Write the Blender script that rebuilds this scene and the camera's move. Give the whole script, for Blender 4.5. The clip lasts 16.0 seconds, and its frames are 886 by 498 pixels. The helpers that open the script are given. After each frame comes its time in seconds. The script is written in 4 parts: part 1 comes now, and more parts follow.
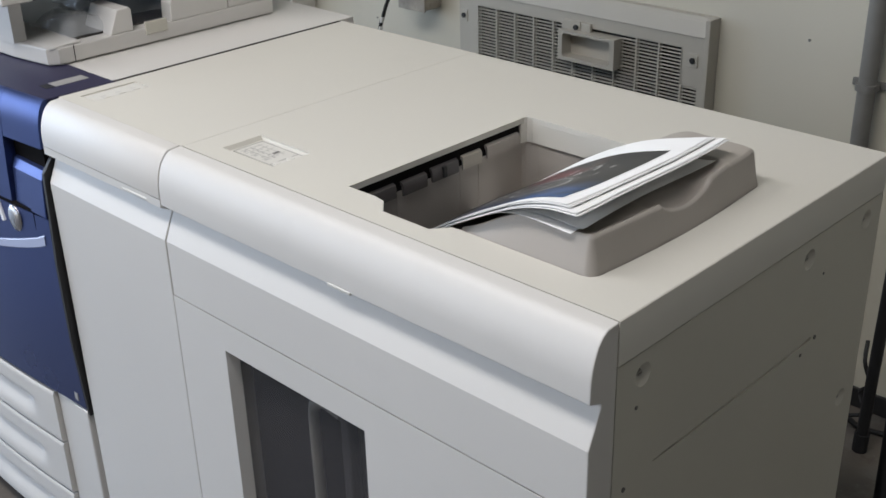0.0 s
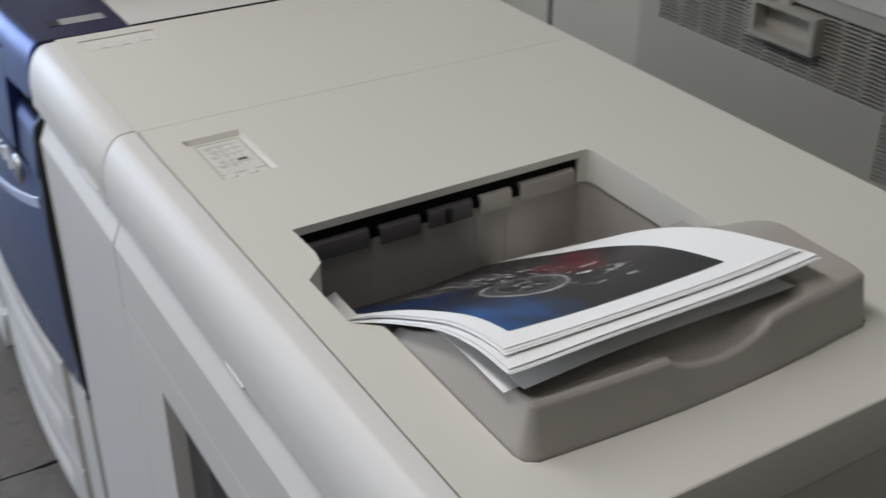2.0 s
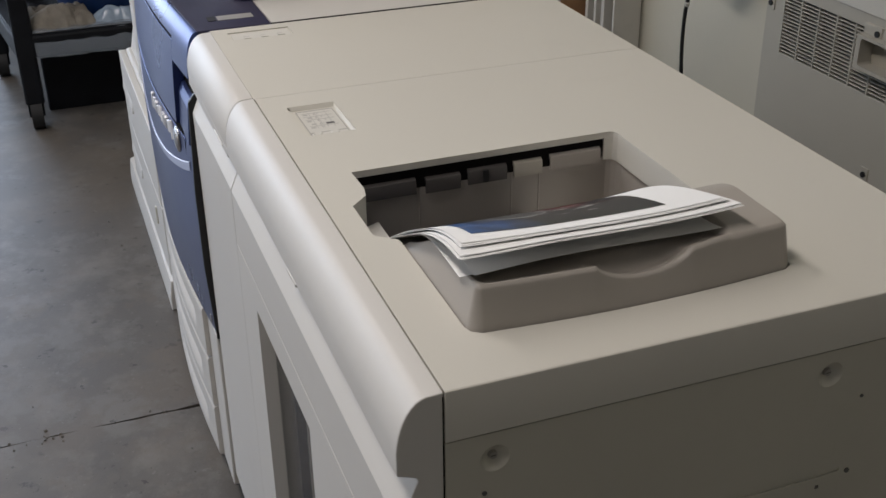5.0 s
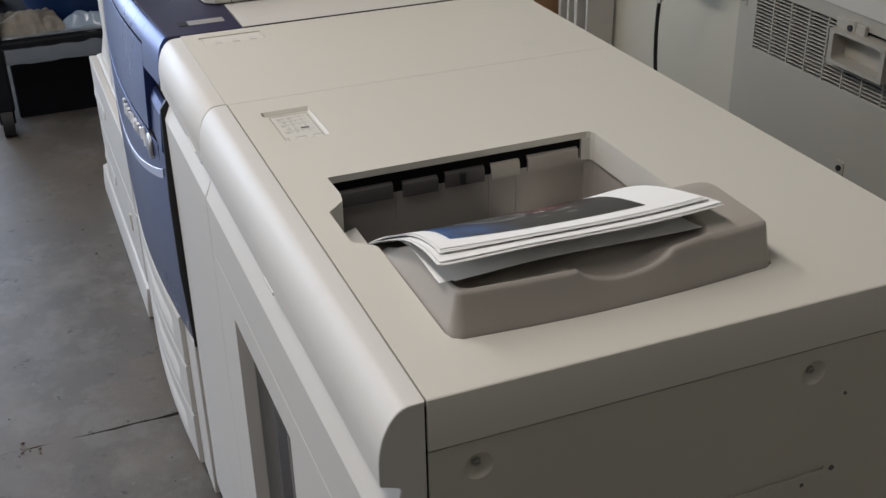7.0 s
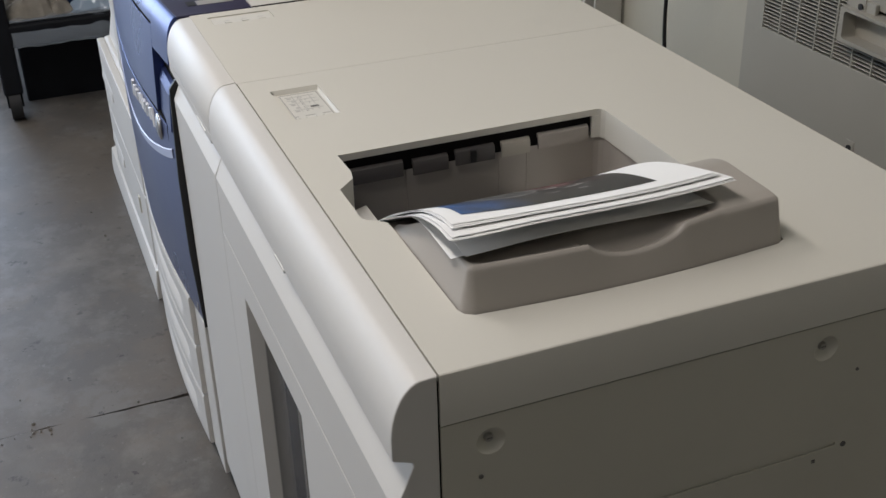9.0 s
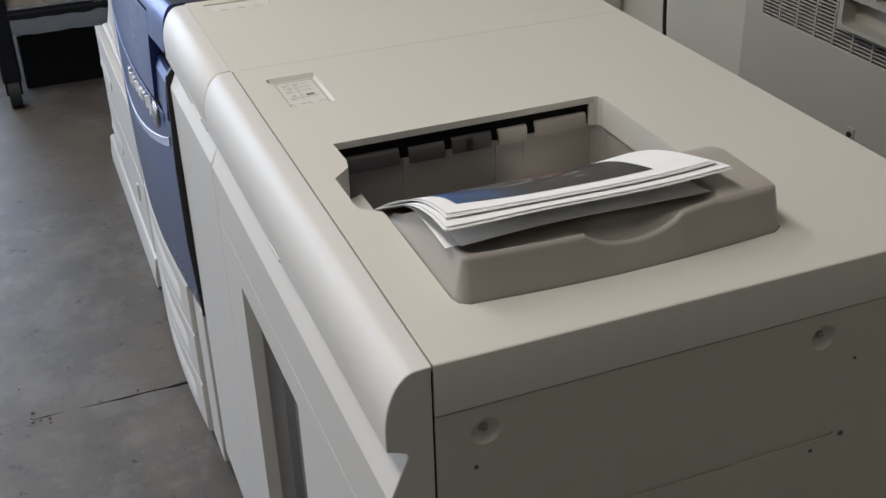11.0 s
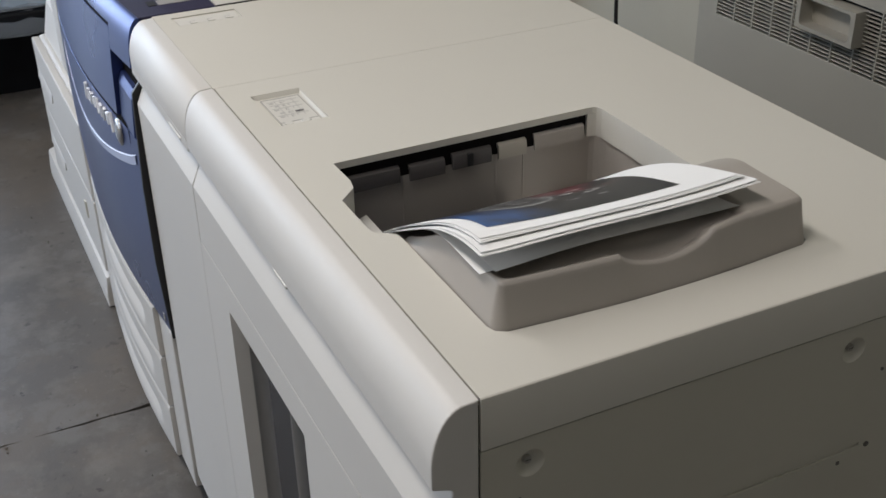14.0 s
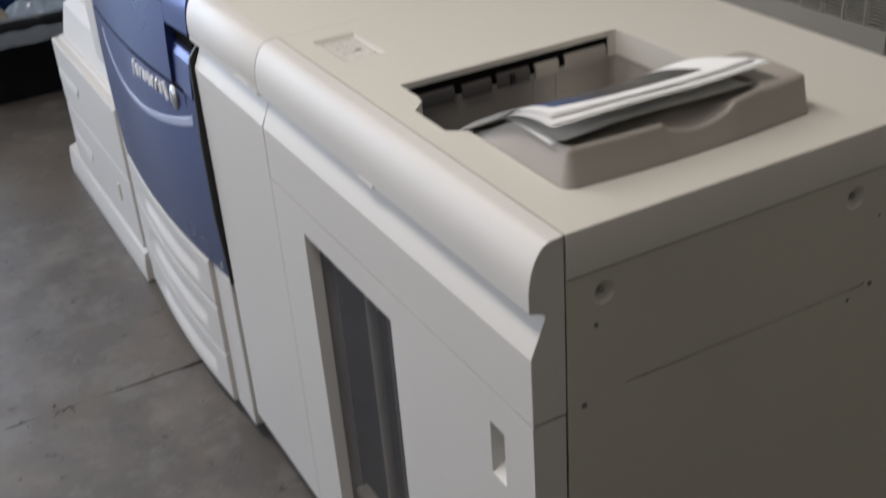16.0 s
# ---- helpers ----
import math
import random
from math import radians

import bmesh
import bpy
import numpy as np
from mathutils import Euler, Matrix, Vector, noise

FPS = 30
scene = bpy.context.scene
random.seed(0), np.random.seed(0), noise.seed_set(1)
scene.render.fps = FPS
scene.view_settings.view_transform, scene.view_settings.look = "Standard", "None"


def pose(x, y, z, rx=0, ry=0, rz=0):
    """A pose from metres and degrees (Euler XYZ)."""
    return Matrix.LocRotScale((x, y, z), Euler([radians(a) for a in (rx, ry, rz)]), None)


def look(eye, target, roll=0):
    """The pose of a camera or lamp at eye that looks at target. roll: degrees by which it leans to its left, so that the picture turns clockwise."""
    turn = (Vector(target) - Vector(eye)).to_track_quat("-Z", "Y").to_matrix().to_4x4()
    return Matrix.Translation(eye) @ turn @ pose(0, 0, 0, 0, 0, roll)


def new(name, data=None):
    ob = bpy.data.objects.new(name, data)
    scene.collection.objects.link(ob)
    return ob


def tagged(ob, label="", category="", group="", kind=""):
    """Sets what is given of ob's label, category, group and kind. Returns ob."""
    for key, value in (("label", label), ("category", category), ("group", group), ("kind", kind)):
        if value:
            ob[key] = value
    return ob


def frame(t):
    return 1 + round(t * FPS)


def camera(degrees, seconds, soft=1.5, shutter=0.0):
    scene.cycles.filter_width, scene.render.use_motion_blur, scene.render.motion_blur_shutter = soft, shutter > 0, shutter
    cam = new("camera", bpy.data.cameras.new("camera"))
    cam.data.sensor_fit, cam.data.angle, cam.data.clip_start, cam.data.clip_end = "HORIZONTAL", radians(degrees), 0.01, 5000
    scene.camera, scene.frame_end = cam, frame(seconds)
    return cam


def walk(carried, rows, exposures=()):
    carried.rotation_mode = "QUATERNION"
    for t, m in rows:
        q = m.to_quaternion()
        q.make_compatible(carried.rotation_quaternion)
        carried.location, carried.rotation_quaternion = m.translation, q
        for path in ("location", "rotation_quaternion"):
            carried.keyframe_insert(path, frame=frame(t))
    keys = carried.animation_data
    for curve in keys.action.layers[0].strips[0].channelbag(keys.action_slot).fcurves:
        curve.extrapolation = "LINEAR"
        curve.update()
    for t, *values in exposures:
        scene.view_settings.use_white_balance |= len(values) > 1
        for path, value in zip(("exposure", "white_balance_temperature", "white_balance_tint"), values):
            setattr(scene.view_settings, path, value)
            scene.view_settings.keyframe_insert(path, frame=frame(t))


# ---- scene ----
cam = camera(42.6, 16.0, soft=1.5, shutter=0.3)
PATH = [
    (0, (0.6130, -0.8888, 1.6392), (-0.6512, 0.3914, 0.7657), -1.53),
    (0.5, (0.6044, -0.7505, 1.6192), (-0.6847, 0.4629, 0.6885), -0.12),
    (0.8, (0.5425, -0.6689, 1.6104), (-0.7351, 0.5271, 0.6422), -0.78),
    (1, (0.504, -0.607, 1.631), (-0.783, 0.563, 0.644), 0.2),
    (1.2, (0.4617, -0.5654, 1.6315), (-0.7797, 0.6596, 0.6525), 1.32),
    (1.5, (0.4266, -0.4961, 1.6216), (-0.8120, 0.6980, 0.6018), 2.63),
    (1.7, (0.4197, -0.4394, 1.6157), (-0.8907, 0.6814, 0.6024), 2.37),
    (2, (0.4454, -0.3347, 1.6072), (-1.0278, 0.5602, 0.5927), 0.24),
    (2.2, (0.4751, -0.2834, 1.6084), (-1.0877, 0.4370, 0.5892), -2.11),
    (2.5, (0.5414, -0.2573, 1.6003), (-1.0693, 0.4080, 0.6189), -4.98),
    (2.8, (0.6362, -0.3400, 1.6128), (-1.0434, 0.2897, 0.7283), -2.35),
    (3, (0.718, -0.381, 1.628), (-0.954, 0.232, 0.719), -2.0),
    (3.2, (0.7631, -0.3701, 1.6345), (-0.9124, 0.3033, 0.7748), -1.49),
    (3.5, (0.7959, -0.3539, 1.6549), (-0.8909, 0.3019, 0.8035), -0.84),
    (3.7, (0.8033, -0.3336, 1.6426), (-0.9143, 0.2834, 0.8246), -1.04),
    (4, (0.812, -0.303, 1.636), (-0.884, 0.248, 0.73), -1.1),
    (6.5, (0.79, -0.291, 1.632), (-0.853, 0.359, 0.695), -1.2),
    (7, (0.7896, -0.2899, 1.6338), (-0.8531, 0.3550, 0.6928), -1.27),
    (7.5, (0.789, -0.297, 1.627), (-0.849, 0.347, 0.677), -1.2),
    (8, (0.791, -0.296, 1.627), (-0.848, 0.333, 0.67), -1.6),
    (10.5, (0.789, -0.295, 1.624), (-0.839, 0.335, 0.648), -1.5),
    (11, (0.7868, -0.2862, 1.6247), (-0.8394, 0.3342, 0.6395), -1.75),
    (11.5, (0.785, -0.291, 1.622), (-0.837, 0.336, 0.634), -1.8),
    (12, (0.781, -0.287, 1.618), (-0.835, 0.338, 0.621), -1.9),
    (12.5, (0.776, -0.29, 1.629), (-0.835, 0.346, 0.63), -1.4),
    (13, (0.775, -0.303, 1.623), (-0.843, 0.356, 0.649), -0.8),
    (13.5, (0.746, -0.333, 1.623), (-0.839, 0.377, 0.632), 0.0),
    (14, (0.6989, -0.3632, 1.6292), (-0.8713, 0.3813, 0.6391), -1.29),
    (14.2, (0.6858, -0.3804, 1.6290), (-0.8681, 0.4249, 0.6611), -1.20),
    (14.5, (0.679, -0.423, 1.63), (-0.851, 0.419, 0.656), -0.7),
    (14.8, (0.6837, -0.4407, 1.6193), (-0.8260, 0.4492, 0.6556), -1.32),
    (15, (0.702, -0.468, 1.625), (-0.821, 0.376, 0.642), -2.5),
    (15.3, (0.7722, -0.5000, 1.6167), (-0.7520, 0.3493, 0.6392), -2.11),
    (15.5, (0.819, -0.543, 1.606), (-0.695, 0.268, 0.581), -3.4),
    (15.6, (0.8503, -0.5549, 1.6187), (-0.6551, 0.2082, 0.5456), -4.45),
    (15.8, (0.8749, -0.5733, 1.6141), (-0.6484, 0.1671, 0.5505), -5.07),
    (16, (0.8868, -0.5984, 1.6214), (-0.6668, 0.1925, 0.6412), -4.40),
]
walk(cam, [(t, look(eye, target, roll)) for t, eye, target, roll in PATH],
     exposures=[(0, 0.21, 6150, 14), (0.5, 0.04, 6200, 15), (1, -0.04, 6130, 14), (1.5, -0.15, 6080, 13), (2, -0.16, 6130, 14), (2.5, -0.12, 6150, 14), (3.5, -0.24, 6480, 15), (4, -0.24, 6600, 16), (7, -0.12, 6480, 15), (12, -0.07, 6430, 14), (14.5, -0.07, 6400, 14), (15.5, -0.05, 6680, 17), (16, 0.00, 6500, 16)])

# ---------------------------------------------------------------- light
world = bpy.data.worlds.new("sky")
scene.world = world
world.use_nodes = True
sky = world.node_tree.nodes.new("ShaderNodeTexSky")
sky.sky_type = "NISHITA"
sky.sun_disc = False
sky.sun_elevation, sky.sun_rotation = radians(50), radians(200)
world.node_tree.links.new(sky.outputs[0], world.node_tree.nodes["Background"].inputs[0])
world.node_tree.nodes["Background"].inputs[1].default_value = 0.12


def opening_light(name, m, width, height, watts, colour):
    """A rectangular area lamp, for daylight in an open doorway and for added ceiling fill."""
    data = bpy.data.lights.new(name, "AREA")
    data.shape, data.size, data.size_y, data.energy, data.color = "RECTANGLE", width, height, watts, colour
    ob = new(name, data)
    ob.matrix_world = m
    return ob


opening_light("daylight_far", look((-6.2, -4.9, 1.7), (-3.0, 0.0, 0.9)), 2.3, 2.7, 50, (0.70, 0.86, 1.0))
opening_light("daylight_near", look((-2.5, -4.9, 1.9), (-1.8, 0.0, 0.9)), 4.8, 2.7, 29, (0.88, 0.94, 1.0))
opening_light("daylight_end", look((-7.9, -2.3, 1.6), (-2.0, -2.3, 1.5)), 3.5, 3.0, 185, (0.66, 0.82, 1.0))
# Added ceiling fill without known fixtures; the dim last one lifts the side panel.
CEILING_FILL = ((-4.4, -3.0, 20), (-2.1, -1.05, 39), (-0.3, -0.85, 39), (2.2, -2.2, 6))
for lx, ly, watts in CEILING_FILL:
    opening_light("overhead_fill", look((lx, ly, 3.33), (lx, ly, 0.0)), 1.5, 0.5, watts, (1.0, 0.965, 0.895))


# ---------------------------------------------------------------- materials
def material(name, colour, rough=0.5, metal=0.0, vary=0.06, scale=3.0, fine=0.0, fine_scale=700.0, second=None, spec=0.5, dirt=0.0, dirt_scale=9.0):
    """A surface with broad tonal drift, optional dirt blotches and a fine relief, in metres."""
    m = bpy.data.materials.new(name)
    m.use_nodes = True
    n, l = m.node_tree.nodes, m.node_tree.links
    b = n["Principled BSDF"]
    b.inputs["Roughness"].default_value, b.inputs["Metallic"].default_value = rough, metal
    b.inputs["Specular IOR Level"].default_value = spec
    co = n.new("ShaderNodeTexCoord")
    big = n.new("ShaderNodeTexNoise")
    big.inputs["Scale"].default_value, big.inputs["Detail"].default_value = scale, 5
    l.new(co.outputs["Object"], big.inputs["Vector"])
    ramp = n.new("ShaderNodeValToRGB")
    other = second or tuple(c * (1 - vary * 2.2) for c in colour)
    ramp.color_ramp.elements[0].position, ramp.color_ramp.elements[0].color = 0.3, (*other, 1)
    ramp.color_ramp.elements[1].position, ramp.color_ramp.elements[1].color = 0.7, (*colour, 1)
    l.new(big.outputs["Fac"], ramp.inputs[0])
    out = ramp.outputs[0]
    if dirt:
        d = n.new("ShaderNodeTexNoise")
        d.inputs["Scale"].default_value, d.inputs["Detail"].default_value, d.inputs["Roughness"].default_value = dirt_scale, 8, 0.7
        l.new(co.outputs["Object"], d.inputs["Vector"])
        r2 = n.new("ShaderNodeValToRGB")
        r2.color_ramp.elements[0].position, r2.color_ramp.elements[0].color = 0.58, (0, 0, 0, 1)
        r2.color_ramp.elements[1].position, r2.color_ramp.elements[1].color = 0.74, (dirt, dirt, dirt, 1)
        l.new(d.outputs["Fac"], r2.inputs[0])
        mix = n.new("ShaderNodeMix")
        mix.data_type = "RGBA"
        l.new(r2.outputs[0], mix.inputs["Factor"])
        l.new(out, mix.inputs["A"])
        mix.inputs["B"].default_value = (*(c * 0.35 for c in colour), 1)
        out = mix.outputs["Result"]
    l.new(out, b.inputs["Base Color"])
    rr = n.new("ShaderNodeMapRange")
    rr.inputs["To Min"].default_value, rr.inputs["To Max"].default_value = max(0.02, rough - 0.06), min(1, rough + 0.06)
    l.new(big.outputs["Fac"], rr.inputs["Value"])
    l.new(rr.outputs[0], b.inputs["Roughness"])
    if fine:
        g = n.new("ShaderNodeTexNoise")
        g.inputs["Scale"].default_value, g.inputs["Detail"].default_value = fine_scale, 2
        l.new(co.outputs["Object"], g.inputs["Vector"])
        bump = n.new("ShaderNodeBump")
        bump.inputs["Strength"].default_value, bump.inputs["Distance"].default_value = fine, 0.001
        l.new(g.outputs["Fac"], bump.inputs["Height"])
        l.new(bump.outputs[0], b.inputs["Normal"])
    return m


CREAM = material("cream_plastic", (0.590, 0.572, 0.540), 0.46, vary=0.02, scale=2.2, fine=0.12, fine_scale=900, dirt=0.05, dirt_scale=6)
LID = material("cream_lid", (0.590, 0.570, 0.512), 0.5, vary=0.02, scale=1.6, fine=0.15, fine_scale=900, dirt=0.04, dirt_scale=5)
SIDE = material("cream_sheet_metal", (0.52, 0.50, 0.43), 0.5, vary=0.03, scale=2.5, fine=0.12, fine_scale=800, dirt=0.06, dirt_scale=7)
TAUPE = material("taupe_plastic", (0.36, 0.33, 0.295), 0.48, vary=0.03, scale=6, fine=0.15, fine_scale=1100)
DARK = material("dark_gap", (0.010, 0.009, 0.009), 0.95, spec=0.05)
# Grey of the flaps, darkened further to put the well's shade into the colour.
SHADE_GREY = material("shaded_grey", (0.085, 0.078, 0.075), 0.45, vary=0.05)
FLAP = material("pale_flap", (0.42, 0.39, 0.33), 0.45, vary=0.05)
NAVY = material("blue_metallic_plastic", (0.056, 0.084, 0.230), 0.29, metal=0.82, vary=0.05, fine=0.06, fine_scale=1200, spec=0.8)
NAVY_TOP = material("navy_top_plastic", (0.022, 0.020, 0.052), 0.45, vary=0.06, fine=0.1, fine_scale=900)
SWOOSH = material("pale_blue_trim", (0.40, 0.45, 0.62), 0.35, vary=0.04)
CHROME = material("satin_chrome", (0.50, 0.50, 0.51), 0.26, metal=1.0, vary=0.02)
LETTER = material("polished_lettering", (0.85, 0.86, 0.88), 0.25, metal=0.15, vary=0.02)
BLACK = material("black_plastic", (0.014, 0.014, 0.015), 0.5, vary=0.1)
RUBBER = material("black_rubber", (0.012, 0.012, 0.013), 0.7, vary=0.1)
SILVER = material("silver_label", (0.42, 0.41, 0.40), 0.35, metal=0.3, vary=0.08, scale=20)
DECAL = material("pale_label", (0.615, 0.60, 0.555), 0.45, vary=0.02, scale=30)
INK = material("label_ink", (0.12, 0.115, 0.11), 0.6)
FADED = material("faded_ink", (0.50, 0.49, 0.465), 0.6)
PAPER = material("white_paper", (0.83, 0.83, 0.82), 0.75, vary=0.01, scale=5, fine=0.06, fine_scale=1500)
LABEL_LINE = material("label_outline", (0.36, 0.35, 0.33), 0.6)
WALL = material("painted_wall", (0.55, 0.525, 0.435), 0.7, vary=0.06, scale=1.1, fine=0.35, fine_scale=120, dirt=0.10, dirt_scale=4)
PANEL = material("grey_white_panel", (0.41, 0.39, 0.335), 0.5, vary=0.05, scale=2, fine=0.15, fine_scale=500, dirt=0.10, dirt_scale=10)
DULL = material("grey_block_wall", (0.58, 0.55, 0.50), 0.8, vary=0.1, scale=2)
CEIL = material("ceiling_paint", (0.42, 0.41, 0.39), 0.9, vary=0.05, scale=1)
STEEL = material("grey_painted_pipe", (0.20, 0.195, 0.18), 0.5, vary=0.12, scale=14, fine=0.2, fine_scale=300)
ZINC = material("galvanised_box", (0.42, 0.385, 0.325), 0.5, metal=0.25, vary=0.16, scale=30, dirt=0.75, dirt_scale=26)
SCREW = material("steel_screw", (0.40, 0.38, 0.35), 0.4, metal=0.3, vary=0.1)
CARDBOARD = material("cardboard", (0.36, 0.20, 0.10), 0.85, vary=0.08, scale=8, fine=0.3, fine_scale=400)
TAPE = material("yellow_sticker", (0.65, 0.40, 0.04), 0.5)
RED = material("red_mark", (0.40, 0.06, 0.04), 0.6)
BOARD = material("white_board", (0.60, 0.58, 0.53), 0.7, vary=0.06, scale=6, dirt=0.15)
CART = material("black_cart_plastic", (0.007, 0.008, 0.011), 0.6, spec=0.2, vary=0.2, scale=12, fine=0.3, fine_scale=300)
TUB = material("blue_tub_plastic", (0.004, 0.028, 0.11), 0.4, vary=0.15, scale=4)
CLOTH = material("grey_rag", (0.26, 0.235, 0.20), 0.9, vary=0.15, scale=25, fine=0.6, fine_scale=500)
SMOKE = material("dark_tray", (0.035, 0.032, 0.032), 0.4, vary=0.1)


def concrete_material():
    m = material("worn_concrete", (0.122, 0.110, 0.097), 0.44, vary=0.12, scale=1.4, fine=0.35, fine_scale=160, second=(0.078, 0.072, 0.066))
    n, l = m.node_tree.nodes, m.node_tree.links
    b = n["Principled BSDF"]
    src = b.inputs["Base Color"].links[0].from_socket
    co = n.new("ShaderNodeTexCoord")
    for scale, low, high, tone, amount in ((3.2, 0.50, 0.66, (0.16, 0.144, 0.125), 0.55), (9.0, 0.52, 0.70, (0.19, 0.178, 0.160), 0.52), (17.0, 0.62, 0.68, (0.034, 0.031, 0.028), 0.7), (5.5, 0.56, 0.72, (0.15, 0.120, 0.092), 0.5), (1.7, 0.48, 0.60, (0.135, 0.112, 0.088), 0.5), (60.0, 0.62, 0.72, (0.22, 0.21, 0.19), 0.4), (7.0, 0.55, 0.64, (0.165, 0.16, 0.15), 0.45), (22.0, 0.66, 0.69, (0.03, 0.027, 0.024), 0.75), (110.0, 0.66, 0.71, (0.028, 0.026, 0.025), 0.8)):
        d = n.new("ShaderNodeTexNoise")
        d.inputs["Scale"].default_value, d.inputs["Detail"].default_value, d.inputs["Roughness"].default_value = scale, 7, 0.62
        off = n.new("ShaderNodeVectorMath")
        off.inputs[1].default_value = (scale, scale * 0.7, 0)
        l.new(co.outputs["Object"], off.inputs[0])
        l.new(off.outputs[0], d.inputs["Vector"])
        r = n.new("ShaderNodeMapRange")
        r.inputs["From Min"].default_value, r.inputs["From Max"].default_value, r.inputs["To Max"].default_value = low, high, amount
        l.new(d.outputs["Fac"], r.inputs["Value"])
        mix = n.new("ShaderNodeMix")
        mix.data_type = "RGBA"
        l.new(r.outputs[0], mix.inputs["Factor"])
        l.new(src, mix.inputs["A"])
        mix.inputs["B"].default_value = (*tone, 1)
        src = mix.outputs["Result"]
    l.new(src, b.inputs["Base Color"])
    return m


def glass_material(name, tint, rough, alpha):
    """Thin tinted plastic: part mirror and transmission, part clear."""
    m = bpy.data.materials.new(name)
    m.use_nodes = True
    n, l = m.node_tree.nodes, m.node_tree.links
    b = n["Principled BSDF"]
    b.inputs["Base Color"].default_value = (*tint, 1)
    b.inputs["Roughness"].default_value = rough
    b.inputs["Alpha"].default_value = alpha
    noise_tex = n.new("ShaderNodeTexNoise")
    noise_tex.inputs["Scale"].default_value = 9
    r = n.new("ShaderNodeMapRange")
    r.inputs["To Min"].default_value, r.inputs["To Max"].default_value = rough * 0.7, rough * 1.4
    l.new(noise_tex.outputs["Fac"], r.inputs["Value"])
    l.new(r.outputs[0], b.inputs["Roughness"])
    return m


CONCRETE = concrete_material()
SMOKED = glass_material("smoked_window", (0.05, 0.048, 0.05), 0.12, 0.42)
FILM = glass_material("clear_plastic_film", (0.75, 0.77, 0.78), 0.2, 0.28)
THIN = glass_material("thin_hanging_film", (0.36, 0.41, 0.47), 0.18, 0.34)
BUBBLE = glass_material("bubble_wrap_film", (0.42, 0.53, 0.66), 0.12, 0.6)


def picture_material():
    """A printed photograph: dark ground, blue floor light, red patch, bright curved streaks and a wheel."""
    m = bpy.data.materials.new("printed_photograph")
    m.use_nodes = True
    n, l = m.node_tree.nodes, m.node_tree.links
    b = n["Principled BSDF"]
    b.inputs["Roughness"].default_value = 0.34
    b.inputs["Specular IOR Level"].default_value = 0.32
    uv = n.new("ShaderNodeTexCoord").outputs["UV"]
    sep = n.new("ShaderNodeSeparateXYZ")
    l.new(uv, sep.inputs[0])

    def ring(cu, cv, radius, width, squash=1.0):
        off = n.new("ShaderNodeVectorMath")
        off.operation = "SUBTRACT"
        l.new(uv, off.inputs[0])
        off.inputs[1].default_value = (cu, cv, 0)
        sc = n.new("ShaderNodeVectorMath")
        sc.operation = "MULTIPLY"
        l.new(off.outputs[0], sc.inputs[0])
        sc.inputs[1].default_value = (1.62, squash, 0)
        ln = n.new("ShaderNodeVectorMath")
        ln.operation = "LENGTH"
        l.new(sc.outputs[0], ln.inputs[0])
        d = n.new("ShaderNodeMath")
        d.operation = "SUBTRACT"
        l.new(ln.outputs["Value"], d.inputs[0])
        d.inputs[1].default_value = radius
        a = n.new("ShaderNodeMath")
        a.operation = "ABSOLUTE"
        l.new(d.outputs[0], a.inputs[0])
        r = n.new("ShaderNodeMapRange")
        r.inputs["From Min"].default_value, r.inputs["From Max"].default_value = width, width * 0.3
        l.new(a.outputs[0], r.inputs["Value"])
        return r.outputs[0]

    def mixed(fac, a, tone):
        mix = n.new("ShaderNodeMix")
        mix.data_type = "RGBA"
        l.new(fac, mix.inputs["Factor"])
        l.new(a, mix.inputs["A"])
        mix.inputs["B"].default_value = (*tone, 1)
        return mix.outputs["Result"]

    def blot(scale, low, high, seed):
        d = n.new("ShaderNodeTexNoise")
        d.inputs["Scale"].default_value, d.inputs["Detail"].default_value = scale, 5
        o = n.new("ShaderNodeVectorMath")
        l.new(uv, o.inputs[0])
        o.inputs[1].default_value = (seed, seed * 1.7, 0)
        l.new(o.outputs[0], d.inputs["Vector"])
        r = n.new("ShaderNodeMapRange")
        r.inputs["From Min"].default_value, r.inputs["From Max"].default_value = low, high
        l.new(d.outputs["Fac"], r.inputs["Value"])
        return r.outputs[0]

    def times(a, bb):
        t = n.new("ShaderNodeMath")
        t.operation = "MULTIPLY"
        l.new(a, t.inputs[0])
        l.new(bb, t.inputs[1])
        return t.outputs[0]

    def streaks(su, sv, low, high, seed, tilt):
        mp = n.new("ShaderNodeMapping")
        l.new(uv, mp.inputs["Vector"])
        mp.inputs["Location"].default_value = (seed, seed * 0.6, 0)
        mp.inputs["Rotation"].default_value = (0, 0, tilt)
        mp.inputs["Scale"].default_value = (su, sv, 1)
        d = n.new("ShaderNodeTexNoise")
        d.inputs["Scale"].default_value, d.inputs["Detail"].default_value = 1.0, 4
        l.new(mp.outputs[0], d.inputs["Vector"])
        r = n.new("ShaderNodeMapRange")
        r.inputs["From Min"].default_value, r.inputs["From Max"].default_value = low, high
        l.new(d.outputs["Fac"], r.inputs["Value"])
        return r.outputs[0]

    def soft_band(low, high):
        r = n.new("ShaderNodeMapRange")
        r.inputs["From Min"].default_value, r.inputs["From Max"].default_value = low, high
        l.new(sep.outputs["Y"], r.inputs["Value"])
        return r.outputs[0]

    base = n.new("ShaderNodeRGB")
    base.outputs[0].default_value = (0.012, 0.011, 0.014, 1)
    c = mixed(times(soft_band(0.30, 0.05), blot(2.2, 0.30, 0.55, 4.0)), base.outputs[0], (0.004, 0.018, 0.070))
    c = mixed(times(ring(0.93, 0.04, 0.0, 0.36), blot(4.0, 0.36, 0.6, 1.0)), c, (0.010, 0.080, 0.26))
